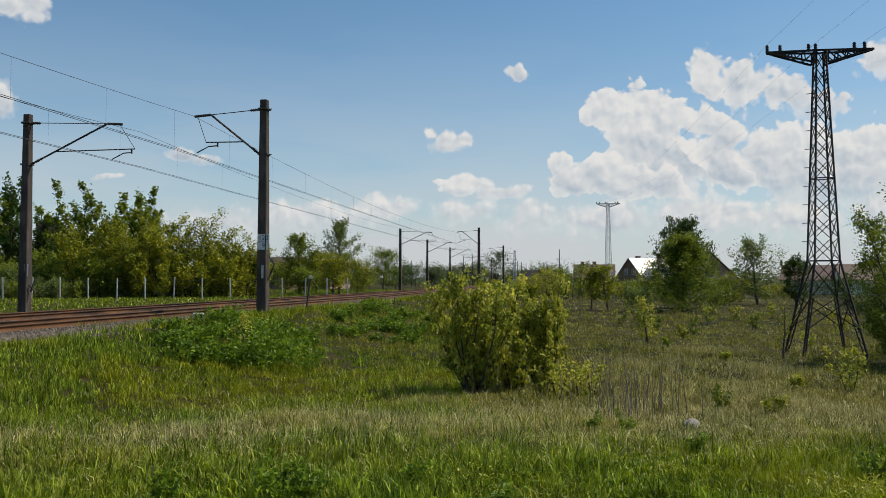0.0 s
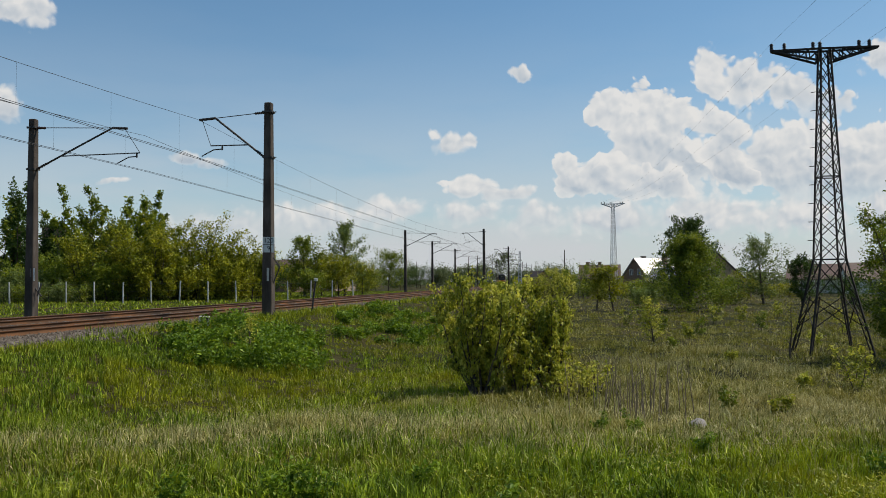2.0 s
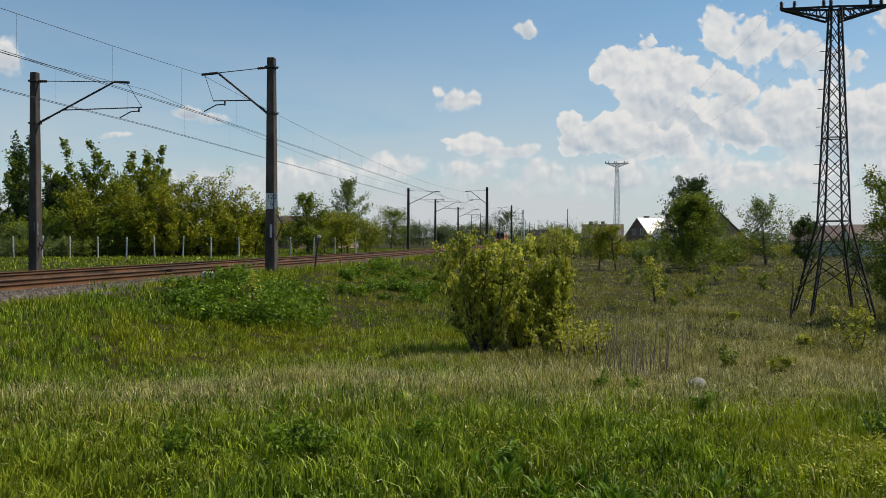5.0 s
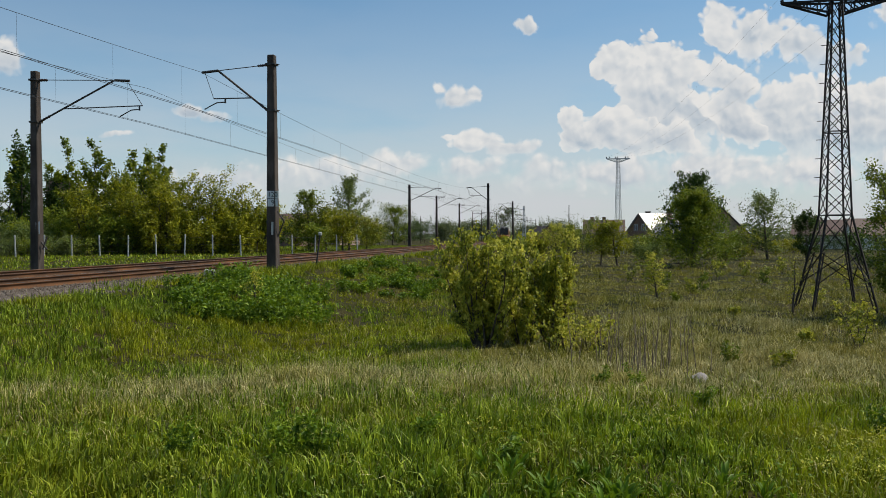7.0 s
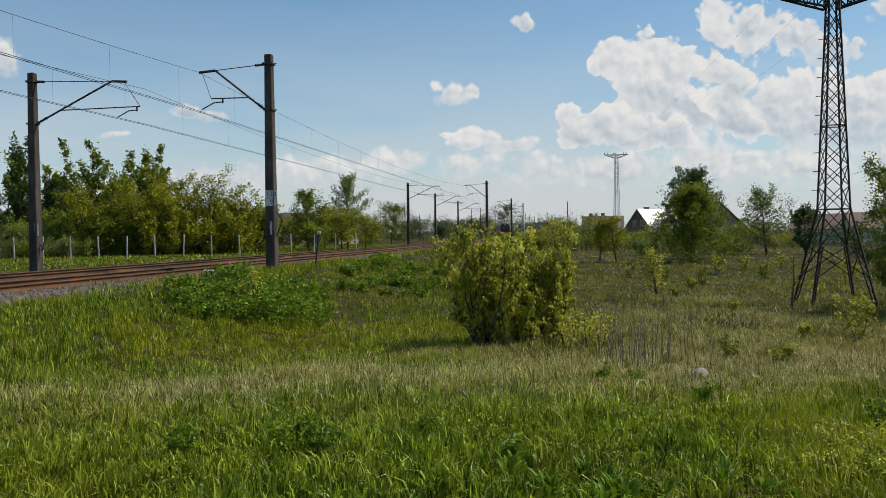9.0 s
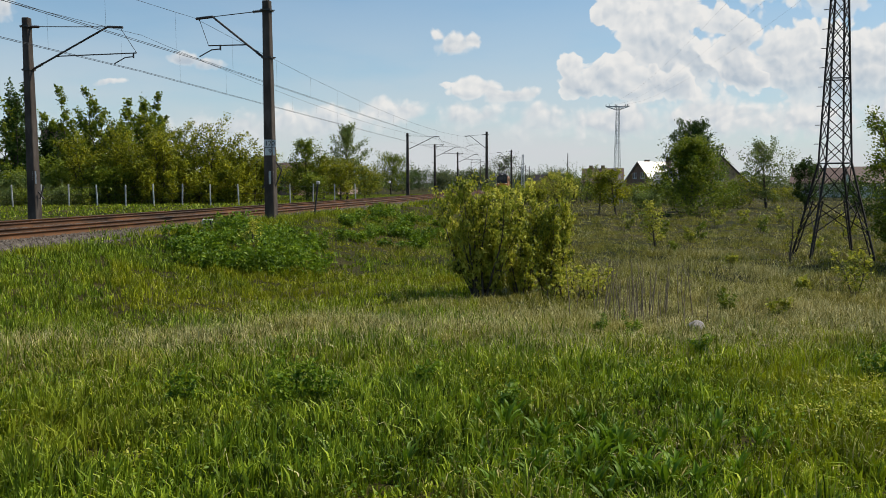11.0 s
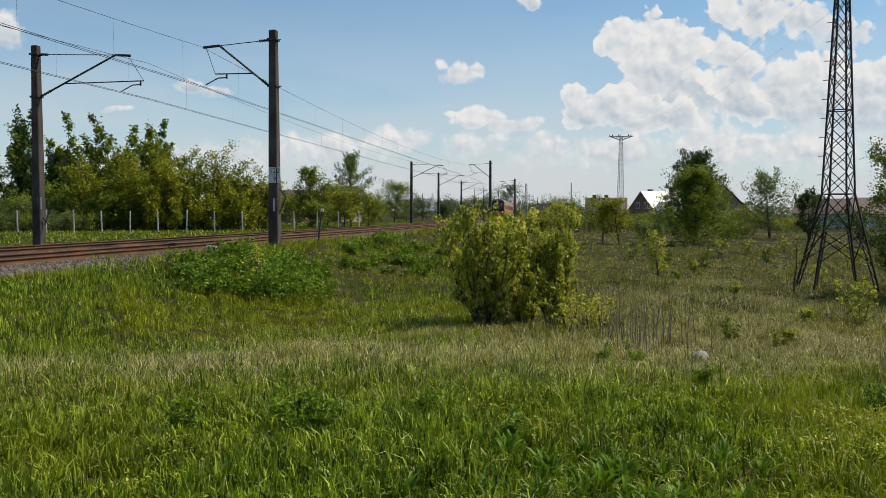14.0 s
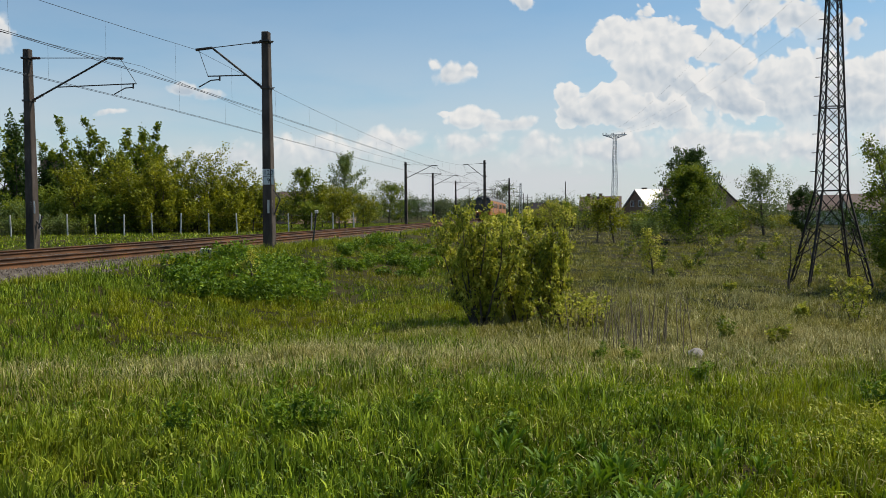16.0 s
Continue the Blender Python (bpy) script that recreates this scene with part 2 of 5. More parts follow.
M_IRON = surface("dark_galvanised_steel", (0.05, 0.045, 0.04), (0.11, 0.10, 0.09), 6.0, 0.6, 0.4, 0.2)
M_WIRE = surface("tarnished_copper_wire", (0.05, 0.05, 0.05), (0.09, 0.085, 0.08), 3.0, 0.5, 0.5, 0.1)
M_RUST = surface("rusty_rail", (0.035, 0.024, 0.018), (0.11, 0.055, 0.028), 0.5, 0.9, 0.0, 0.4, (1, 1, 4), c3=(0.24, 0.10, 0.038), spec=0.2)
M_SHINE = surface("worn_rail_head", (0.10, 0.068, 0.05), (0.20, 0.15, 0.12), 3.0, 0.45, 0.6, 0.1)
M_SLEEP = surface("weathered_sleeper", (0.08, 0.06, 0.045), (0.17, 0.13, 0.10), 4.0, 0.9, 0, 0.5)
M_BALLAST = surface("ballast_stone", (0.038, 0.029, 0.022), (0.098, 0.076, 0.058), 7.0, 0.95, 0, 0.8, c3=(0.24, 0.20, 0.165), fine=25)
M_PYLON = surface("dark_painted_lattice_steel", (0.018, 0.015, 0.013), (0.045, 0.036, 0.030), 4.0, 0.85, 0.0, 0.2)
# far lattice steel, lightened: haze over the distance is painted into its grey
M_PYLON_FAR = surface("hazed_grey_lattice_steel", (0.50, 0.50, 0.50), (0.62, 0.62, 0.62), 4.0, 0.7, 0.2, 0.2)
M_PORC = surface("brown_porcelain", (0.03, 0.018, 0.014), (0.06, 0.035, 0.025), 4.0, 0.3)
M_WHITE = surface("white_enamel", (0.62, 0.62, 0.60), (0.75, 0.75, 0.73), 5.0, 0.5)
M_BLACK = surface("black_paint", (0.02, 0.02, 0.02), (0.04, 0.04, 0.04), 5.0, 0.6)
M_STONE = surface("pale_boulder", (0.26, 0.225, 0.20), (0.46, 0.41, 0.38), 5.0, 0.9, 0, 0.7)
M_ORANGE = surface("orange_train_paint", (0.44, 0.15, 0.03), (0.56, 0.20, 0.04), 1.5, 0.4, 0, 0.05)
M_TRAINROOF = surface("grey_train_roof", (0.16, 0.15, 0.15), (0.26, 0.25, 0.25), 1.5, 0.6)
M_GLASSD = surface("dark_window_glass", (0.012, 0.014, 0.02), (0.025, 0.03, 0.04), 2.0, 0.12, 0, 0.0, spec=0.6)
M_WALL_P = surface("cream_render", (0.40, 0.27, 0.20), (0.50, 0.36, 0.27), 0.8, 0.9)
M_WALL_W = surface("white_render", (0.66, 0.65, 0.62), (0.76, 0.75, 0.72), 0.8, 0.9)
M_BRICK = surface("brown_brick_wall", (0.20, 0.12, 0.08), (0.32, 0.20, 0.14), 3.0, 0.9)
M_ROOF_R = surface("red_roof_tiles", (0.11, 0.065, 0.052), (0.17, 0.105, 0.085), 4.0, 0.7, 0, 0.5, (1, 6, 6))
M_ROOF_S = surface("glazed_grey_roof_sheet", (0.33, 0.30, 0.29), (0.45, 0.41, 0.40), 4.0, 0.35, 0.1, 0.3, (1, 6, 6))
M_ROOF_B = surface("brown_roof", (0.06, 0.045, 0.04), (0.12, 0.085, 0.07), 4.0, 0.8)
M_LAMP = Mat("headlight_glass")
em = M_LAMP.n("ShaderNodeEmission", Color=(1.0, 0.93, 0.8, 1), Strength=1.6)
M_LAMP.t.links.new(em.outputs[0], M_LAMP.out.inputs[0])
M_LAMP = M_LAMP.m


# ------------------------------------------------------------------ mesh tools
def mesh_np(name, verts, faces, mat, smooth=False):
    """A mesh from arrays: verts (n, 3), faces (m, 3) or (m, 4)."""
    verts, faces = np.asarray(verts, np.float32), np.asarray(faces, np.int32)
    me = bpy.data.meshes.new(name)
    k = faces.shape[1]
    me.vertices.add(len(verts))
    me.vertices.foreach_set("co", verts.ravel())
    me.loops.add(faces.size)
    me.loops.foreach_set("vertex_index", faces.ravel())
    me.polygons.add(len(faces))
    me.polygons.foreach_set("loop_start", np.arange(0, faces.size, k, dtype=np.int32))
    if smooth:
        me.polygons.foreach_set("use_smooth", np.ones(len(faces), bool))
    me.materials.append(mat)
    me.update(calc_edges=True)
    return me


def part(name, bm, mat, parent=None, label="", smooth=False):
    """Links a bmesh or a mesh as one object under a thing or a part."""
    if isinstance(bm, bmesh.types.BMesh):
        me = bpy.data.meshes.new(name)
        bmesh.ops.recalc_face_normals(bm, faces=bm.faces)
        bm.to_mesh(me)
        bm.free()
        me.materials.append(mat)
        if smooth:
            for p in me.polygons:
                p.use_smooth = True
    else:
        me = bm
    ob = new(name, me)
    if parent is not None:
        ob.parent = parent
    if label:
        tagged(ob, label=label)
    return ob


def thing(name, m, label, category, group="", kind=""):
    ob = new(name)
    ob.empty_display_size = 0.2
    ob.matrix_world = m
    return tagged(ob, label, category, group, kind)


def box(bm, c, s, m=None, bevel=0.0):
    """A box with centre c and sizes s."""
    mat = Matrix.Translation(c) @ Matrix.Diagonal((*s, 1))
    if m is not None:
        mat = m @ mat
    r = bmesh.ops.create_cube(bm, size=1.0, matrix=mat)
    if bevel:
        es = list({e for v in r["verts"] for e in v.link_edges})
        bmesh.ops.bevel(bm, geom=es, offset=bevel, segments=1, affect="EDGES")


def bar(bm, a, b, w, h=None, sides=4, w2=None):
    """A straight bar or tapered rod between two points."""
    a, b = Vector(a), Vector(b)
    d = b - a
    q = d.to_track_quat("Z", "Y").to_matrix().to_4x4()
    k = 0.7071 if sides == 4 else 0.5
    m = Matrix.Translation((a + b) / 2) @ q
    if sides == 4:
        m = m @ pose(0, 0, 0, 0, 0, 45)
    bmesh.ops.create_cone(bm, cap_ends=True, segments=sides, radius1=w * k, radius2=(w if w2 is None else w2) * k, depth=d.length, matrix=m)


def tube_arrays(lines, sides=5):
    """Tapered tubes along polylines [(points, radii)] as arrays."""
    vs, fs, n = [], [], 0
    ang = np.linspace(0, 2 * np.pi, sides, endpoint=False)
    for pts, rad in lines:
        pts = np.asarray(pts, float)
        t = np.gradient(pts, axis=0)
        t /= np.linalg.norm(t, axis=1, keepdims=True) + 1e-9
        ref = np.where(np.abs(t[:, 2:3]) > 0.9, np.array([[1.0, 0, 0]]), np.array([[0, 0, 1.0]]))
        s = np.cross(t, ref)
        s /= np.linalg.norm(s, axis=1, keepdims=True) + 1e-9
        u = np.cross(s, t)
        ring = pts[:, None] + np.asarray(rad)[:, None, None] * (s[:, None] * np.cos(ang)[None, :, None] + u[:, None] * np.sin(ang)[None, :, None])
        vs.append(ring.reshape(-1, 3))
        for i in range(len(pts) - 1):
            a = n + i * sides + np.arange(sides)
            b = n + i * sides + (np.arange(sides) + 1) % sides
            fs.append(np.stack([a, b, b + sides, a + sides], 1))
        n += len(pts) * sides
    return np.concatenate(vs), np.concatenate(fs)


def leaf_arrays(rng, centres, size, droop=0.2, ratio=0.55):
    """Folded leaves at the given places."""
    n = len(centres)
    az = rng.uniform(0, 2 * np.pi, n)
    el = rng.normal(-droop, 0.55, n)
    along = np.stack([np.cos(az) * np.cos(el), np.sin(az) * np.cos(el), np.sin(el)], 1)
    up = rng.normal(0, 0.5, (n, 3)) + np.array([0, 0, 1.0])
    side = np.cross(along, up)
    side /= np.linalg.norm(side, axis=1, keepdims=True) + 1e-9
    nor = np.cross(side, along)
    ln = size * rng.uniform(0.55, 1.25, n)[:, None]
    base = centres - along * ln * 0.5
    tip = centres + along * ln * 0.5 - nor * ln * 0.12
    mid = centres + nor * ln * 0.10
    left, right = mid + side * ln * ratio * 0.5, mid - side * ln * ratio * 0.5
    v = np.stack([base, left, tip, right], 1).reshape(-1, 3)
    k = np.arange(n)[:, None] * 4
    f = np.concatenate([k + np.array([0, 1, 2]), k + np.array([0, 2, 3])], 1).reshape(-1, 3)
    return v, f


# ------------------------------------------------------------------ lie of the land
def track_x(y):
    """Centre line of the near track: a wide bend to the left."""
    y = np.minimum(y, 450.0)
    return -15.8 + 0.18 * y - 0.0002 * y * y - 2.0 * np.exp(-((y - 287.0) / 32.0) ** 2)


def smooth(x, lo, hi):
    t = np.clip((x - lo) / (hi - lo), 0, 1)
    return t * t * (3 - 2 * t)


def waves(x, y):
    return (np.sin(x * 0.9 + 1.3 * np.sin(y * 0.41)) * np.cos(y * 0.77 + 0.8 * np.sin(x * 0.53)) + 0.5 * np.sin(x * 2.3 + y * 1.1) * np.cos(y * 1.9 - x * 0.7)) / 1.5


def land(x, y):
    x, y = np.asarray(x, float), np.asarray(y, float)
    d = (x - track_x(y)) * 0.985
    r = np.hypot(x, y)
    field = -0.75 * smooth(r, 4.5, 18.0) + 0.05 * waves(x, y) * smooth(r, 3.0, 7.0)
    bed = 0.20 + 0.0 * x
    beyond = 0.22 + 0.05 * waves(x * 0.7, y * 0.7)
    # low hummocks in the rough field
    field = field + 0.11 * waves(x * 1.5 + 2, y * 1.2) * smooth(r, 13.0, 18.0) * smooth(x, 0.0, 3.0) * smooth(r, 90.0, 60.0)
    z = np.where(d > 2.7, bed + (field - bed) * smooth(d, 2.7, 9.8), bed)
    z = z + 0.14 * np.exp(-((d - 3.4) / 0.9) ** 2) * smooth(y, 22.0, 27.0)
    return np.where(d < -6.5, bed + (beyond - bed) * smooth(-d, 6.5, 9.0), z)


def on_land(x, y, sink=0.03):
    return float(land(x, y)) - sink


def build_ground():
    def axis(lo, hi, n, k):
        s = np.linspace(-1, 1, n)
        return np.where(s < 0, -lo, hi) * np.abs(np.sinh(k * s) / np.sinh(k)) * 1.0
    xs, ys = axis(-3000, 3000, 261, 7.2), axis(-3000, 3000, 301, 7.2) + 12
    xs = np.where(np.linspace(-1, 1, 261) < 0, -np.abs(xs), np.abs(xs))
    ys = np.where(np.linspace(-1, 1, 301) < 0, -np.abs(ys - 12), np.abs(ys - 12)) + 12
    gx, gy = np.meshgrid(xs, ys)
    v = np.stack([gx, gy, land(gx, gy)], 2).reshape(-1, 3)
    i = np.arange(len(ys) - 1)[:, None] * len(xs) + np.arange(len(xs) - 1)[None]
    i = i.ravel()
    f = np.stack([i, i + 1, i + 1 + len(xs), i + len(xs)], 1)
    g = new("ground", mesh_np("ground", v, f, M_GROUND, True))
    tagged(g, "uneven grassy meadow with dry and green patches", "ground", kind="structure")


build_ground()


# ------------------------------------------------------------------ railway
RAIL_Z = 0.54
GAUGE = 1.5


def track_line(offset, y0, y1, step):
    """Points beside the near track's centre, offset metres to the right of it."""
    ys = np.arange(y0, y1 + 0.01, step)
    xs = track_x(ys)
    dx = np.gradient(xs, ys)
    n = np.hypot(dx, 1)
    return np.stack([xs + offset / n, ys - offset * dx / n], 1)


def swept(path, profile, closed=True):
    """A profile (offset, height) swept along a plan path."""
    path = np.asarray(path)
    t = np.gradient(path, axis=0)
    t /= np.linalg.norm(t, axis=1, keepdims=True)
    right = np.stack([t[:, 1], -t[:, 0]], 1)
    pr = np.asarray(profile)
    k = len(pr)
    v = np.zeros((len(path), k, 3))
    v[:, :, :2] = path[:, None] + right[:, None] * pr[None, :, :1]
    v[:, :, 2] = pr[None, :, 1]
    m = k if closed else k - 1
    i = (np.arange(len(path) - 1)[:, None] * k + np.arange(m)[None]).ravel()
    j = (np.arange(len(path) - 1)[:, None] * k + (np.arange(m)[None] + 1) % k).ravel()
    return v.reshape(-1, 3), np.stack([i, j, j + k, i + k], 1)


def build_railway():
    v, f = swept(track_line(-2.0, -60, 700, 2.0), [(-3.9, 0.15), (-3.4, 0.36), (-0.6, 0.36), (0, 0.31), (0.6, 0.36), (3.4, 0.36), (3.95, 0.15)], False)
    bed = new("track_bed", mesh_np("track_bed", v, f, M_BALLAST))
    tagged(bed, "bed of grey-brown crushed stone ballast", "ballast", kind="structure")
    rng = np.random.default_rng(5)
    n = 18000
    ys = 8 + 62 * rng.uniform(0, 1, n) ** 1.6
    off = np.where(rng.uniform(0, 1, n) < 0.6, rng.uniform(1.0, 2.75, n), rng.uniform(-5.7, 1.0, n))
    xs = track_x(ys) + off
    zs = np.where(off > 1.4, np.maximum(0.36 - (off - 1.4) * 0.36, 0.215), 0.36)
    keep = (off < 1.7) | (ys < 27 - 3 * rng.uniform(0, 1, n))
    xs, ys, zs, n = xs[keep], ys[keep], zs[keep], int(keep.sum())
    size = rng.uniform(0.03, 0.085, n)
    tet = np.array([[1, 0, -.4], [-.5, .87, -.4], [-.5, -.87, -.4], [0.1, 0, .9]])
    ang = rng.uniform(0, 6.28, n)
    c, s = np.cos(ang), np.sin(ang)
    vv = tet[None] * size[:, None, None] * rng.uniform(0.6, 1.3, (n, 1, 3))
    vv = np.stack([vv[..., 0] * c[:, None] - vv[..., 1] * s[:, None], vv[..., 0] * s[:, None] + vv[..., 1] * c[:, None], vv[..., 2]], 2)
    vv = vv + np.stack([xs, ys, zs], 1)[:, None]
    k = np.arange(n)[:, None] * 4
    ff = np.concatenate([k + np.array(q) for q in ([0, 1, 2], [0, 3, 1], [1, 3, 2], [2, 3, 0])], 1).reshape(-1, 3)
    st = new("ballast_stones", mesh_np("ballast_stones", vv.reshape(-1, 3), ff, M_BALLAST))
    tagged(st, "loose grey and brown crushed stones beside the rails", "ballast", kind="stuff")

    bm = bmesh.new()
    box(bm, (0, 0, 0), (2.5, 0.25, 0.16), bevel=0.02)
    sleeper_me = bpy.data.meshes.new("sleeper")
    bm.to_mesh(sleeper_me)
    bm.free()
    sleeper_me.materials.append(M_SLEEP)
    h = RAIL_Z
    prof = [(-0.075, h - 0.17), (0.075, h - 0.17), (0.075, h - 0.155), (0.012, h - 0.13), (0.012, h - 0.045), (0.037, h - 0.035), (0.037, h - 0.004),
            (-0.037, h - 0.004), (-0.037, h - 0.035), (-0.012, h - 0.045), (-0.012, h - 0.13), (-0.075, h - 0.155)]
    top = [(-0.032, h - 0.004), (0.032, h - 0.004), (0.030, h), (-0.030, h)]
    for off, lab in ((0.0, "railway track with rusty rails on weathered sleepers"), (-4.0, "second railway track with rusty rails beyond the first")):
        tr = thing("railway_track", pose(0, 0, 0), lab, "railway track", "double railway line")
        for s in (-0.5, 0.5):
            line = track_line(off + s * (GAUGE + 0.07), -60, 700, 2.0)
            v, f = swept(line, prof)
            r = part("rail", mesh_np("rail", v, f, M_RUST), None, tr, "rusty brown steel rail")
            v, f = swept(line, top)
            part("rail_head", mesh_np("rail_head", v, f, M_SHINE), None, r, "worn bright running surface")
        pts = track_line(off, 8, 98, 0.6)
        for i in range(len(pts) - 1):
            dx, dy = pts[i + 1] - pts[i]
            s = part("sleeper", sleeper_me, None, tr)
            s.matrix_world = pose(pts[i][0], pts[i][1], 0.305, 0, 0, math.degrees(math.atan2(-dx, dy)))


build_railway()


def hanging(a, b, sag, n=16):
    a, b = np.array(a, float), np.array(b, float)
    t = np.linspace(0, 1, n)[:, None]
    p = a + (b - a) * t
    p[:, 2] -= 4 * sag * (t * (1 - t))[:, 0]
    return p


# overhead line masts: plan place, which side of the line they stand on, top of the pole
NEAR_MASTS = [(-7.22, 32.9), (4.95, 113.0), (12.6, 171.0)]
FAR_MASTS = [(-18.25, 35.8), (-6.0, 115.0), (-2.8, 146.0), (1.55, 181.0)]
LINE_NEAR, LINE_FAR = 0.0, -4.0
CONTACT_Z, CARRIER_Z = 6.75, 8.35


def mast(x, y, reach, side, plate=None, detail=True):
    """A concrete pole with a slanting bracket. side: +1 the bracket points to +x."""
    z0 = on_land(x, y, 0.1)
    dx = float(track_x(y + 1) - track_x(y))
    ob = thing("catenary_mast", pose(x, y, 0, 0, 0, math.degrees(math.atan2(-dx, 1))),
               "tall weathered concrete railway mast with a slanting steel bracket", "railway mast", "overhead line masts")
    bm = bmesh.new()
    w0, w1 = 0.42, 0.29
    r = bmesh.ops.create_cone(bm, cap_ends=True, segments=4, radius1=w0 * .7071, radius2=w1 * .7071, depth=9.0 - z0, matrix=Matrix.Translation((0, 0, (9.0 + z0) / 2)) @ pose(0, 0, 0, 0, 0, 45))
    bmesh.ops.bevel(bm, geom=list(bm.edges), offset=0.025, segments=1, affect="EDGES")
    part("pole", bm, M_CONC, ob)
    s = side
    tip, foot, knee = (s * (reach + 0.15), 0, 8.42), (s * 0.17, 0, 6.78), (s * (reach - 0.55), 0, 8.47)
    bm = bmesh.new()
    bar(bm, foot, knee, 0.085, sides=8)
    bar(bm, knee, tip, 0.11, sides=8)
    part("bracket_tube", bm, M_IRON, ob, "dark steel bracket tube")
    bm = bmesh.new()
    bar(bm, (s * 0.15, 0, 8.62), knee, 0.035, sides=6)
    part("tie_rod", bm, M_IRON, ob)
    for a, b, nm in (((s * 0.2, 0, 8.615), (s * 0.62, 0, 8.59), "insulator"), (foot, tuple(Vector(foot).lerp(Vector(knee), 0.16)), "insulator")):
        bm = bmesh.new()
        va, vb = Vector(a), Vector(b)
        for i in range(5):
            p, q = va.lerp(vb, i / 5), va.lerp(vb, (i + .75) / 5)
            bar(bm, p, q, 0.13 if detail else 0.11, sides=8, w2=0.07)
        part(nm, bm, M_PORC, ob, "brown ribbed porcelain insulator")
    bm = bmesh.new()
    k0 = Vector(foot).lerp(Vector(knee), 0.32)
    # on the far side the arm reaches past the bracket's tip, on the near side it stays short of it
    k1 = Vector((s * (reach + (0.75 if side > 0 else -0.35)), 0, k0.z + 0.02))
    bar(bm, k0, k1, 0.05, sides=6)
    part("registration_arm", bm, M_IRON, ob)
    bm = bmesh.new()
    e = Vector((k1.x - s * (0.15 if side > 0 else 0.5), 0, k1.z))
    o = -s if side > 0 else s
    bar(bm, e, e - Vector((0, 0, 0.20)), 0.07, sides=6)
    bar(bm, e - Vector((0, 0, 0.15)), e + Vector((o * 0.38, 0, -0.17)), 0.05, sides=6)
    bar(bm, e + Vector((o * 0.38, 0, -0.17)), e + Vector((o * 0.90, 0, -0.42)), 0.05, sides=6)
    part("steady_arm", bm, M_IRON, ob)
    bm = bmesh.new()
    bar(bm, Vector(tip) - Vector((s * .12, 0, 0)), k1, 0.018, sides=4)
    part("hanger_wire", bm, M_IRON, ob)
    for z in (8.62, 6.78):
        bm = bmesh.new()
        box(bm, (0, 0, z), (0.40, 0.40, 0.07))
        bar(bm, (-s * 0.18, 0, z), (-s * 0.32, 0, z), 0.04, sides=6)
        part("clamp", bm, M_IRON, ob)
    return ob


def words(text, size, mat, parent, m, label=""):
    cu_ = bpy.data.curves.new("number", "FONT")
    cu_.body, cu_.size, cu_.align_x, cu_.align_y, cu_.extrude = text, size, "CENTER", "CENTER", 0.002
    tmp = bpy.data.objects.new("number", cu_)
    scene.collection.objects.link(tmp)
    bpy.context.view_layer.update()
    me = bpy.data.meshes.new_from_object(tmp)
    bpy.data.objects.remove(tmp)
    me.materials.clear()
    me.materials.append(mat)
    ob = part("number", me, None, parent, label)
    ob.matrix_local = m
    return ob


def build_masts():
    for i, (x, y) in enumerate(NEAR_MASTS):
        ob = mast(x, y, 2.85, -1, detail=i == 0)
        if i == 0:
            yaw = pose(0, 0, 0, 0, 0, -math.degrees(ob.matrix_world.to_euler().z) + 12)
            for zz, hh, txt, sz in ((3.40, 0.30, "120", 0.26), (3.08, 0.30, "9", 0.26)):
                bm = bmesh.new()
                box(bm, (0, -0.215, zz), (0.46 if txt == "120" else 0.40, 0.02, hh), yaw)
                pl = part("number_plate", bm, M_WHITE, ob, "small white number plate with dark figures")
                words(txt, sz, M_BLACK, pl, yaw @ pose(0, -0.232, zz, 90, 0, 0))
            bm = bmesh.new()
            box(bm, (0.03, -0.212, 2.05), (0.20, 0.012, 0.52), yaw)
            part("paint_mark", bm, M_POST, ob, "faded pale paint patch")
            bm = bmesh.new()
            bar(bm, (0.18, 0, 2.75), (0.48, 0, 2.35), 0.04)
            bar(bm, (0.48, 0, 2.35), (0.20, 0, 1.7), 0.04)
            part("stay_bracket", bm, M_IRON, ob)
    for i, (x, y) in enumerate(FAR_MASTS):
        ob = mast(x, y, 4.35, 1, detail=i == 0)
        if i == 0:
            bm = bmesh.new()
            box(bm, (0.10, -0.21, 2.15), (0.16, 0.012, 0.55), pose(0, 0, 0, 0, 0, 20))
            part("paint_mark", bm, M_WHITE, ob, "pale paint mark")
            bm = bmesh.new()
            bar(bm, (0.18, 0, 1.55), (0.48, 0, 1.2), 0.05)
            bar(bm, (0.48, 0, 1.75), (0.28, 0, 1.2), 0.05)
            part("stay_bracket", bm, M_IRON, ob)


build_masts()


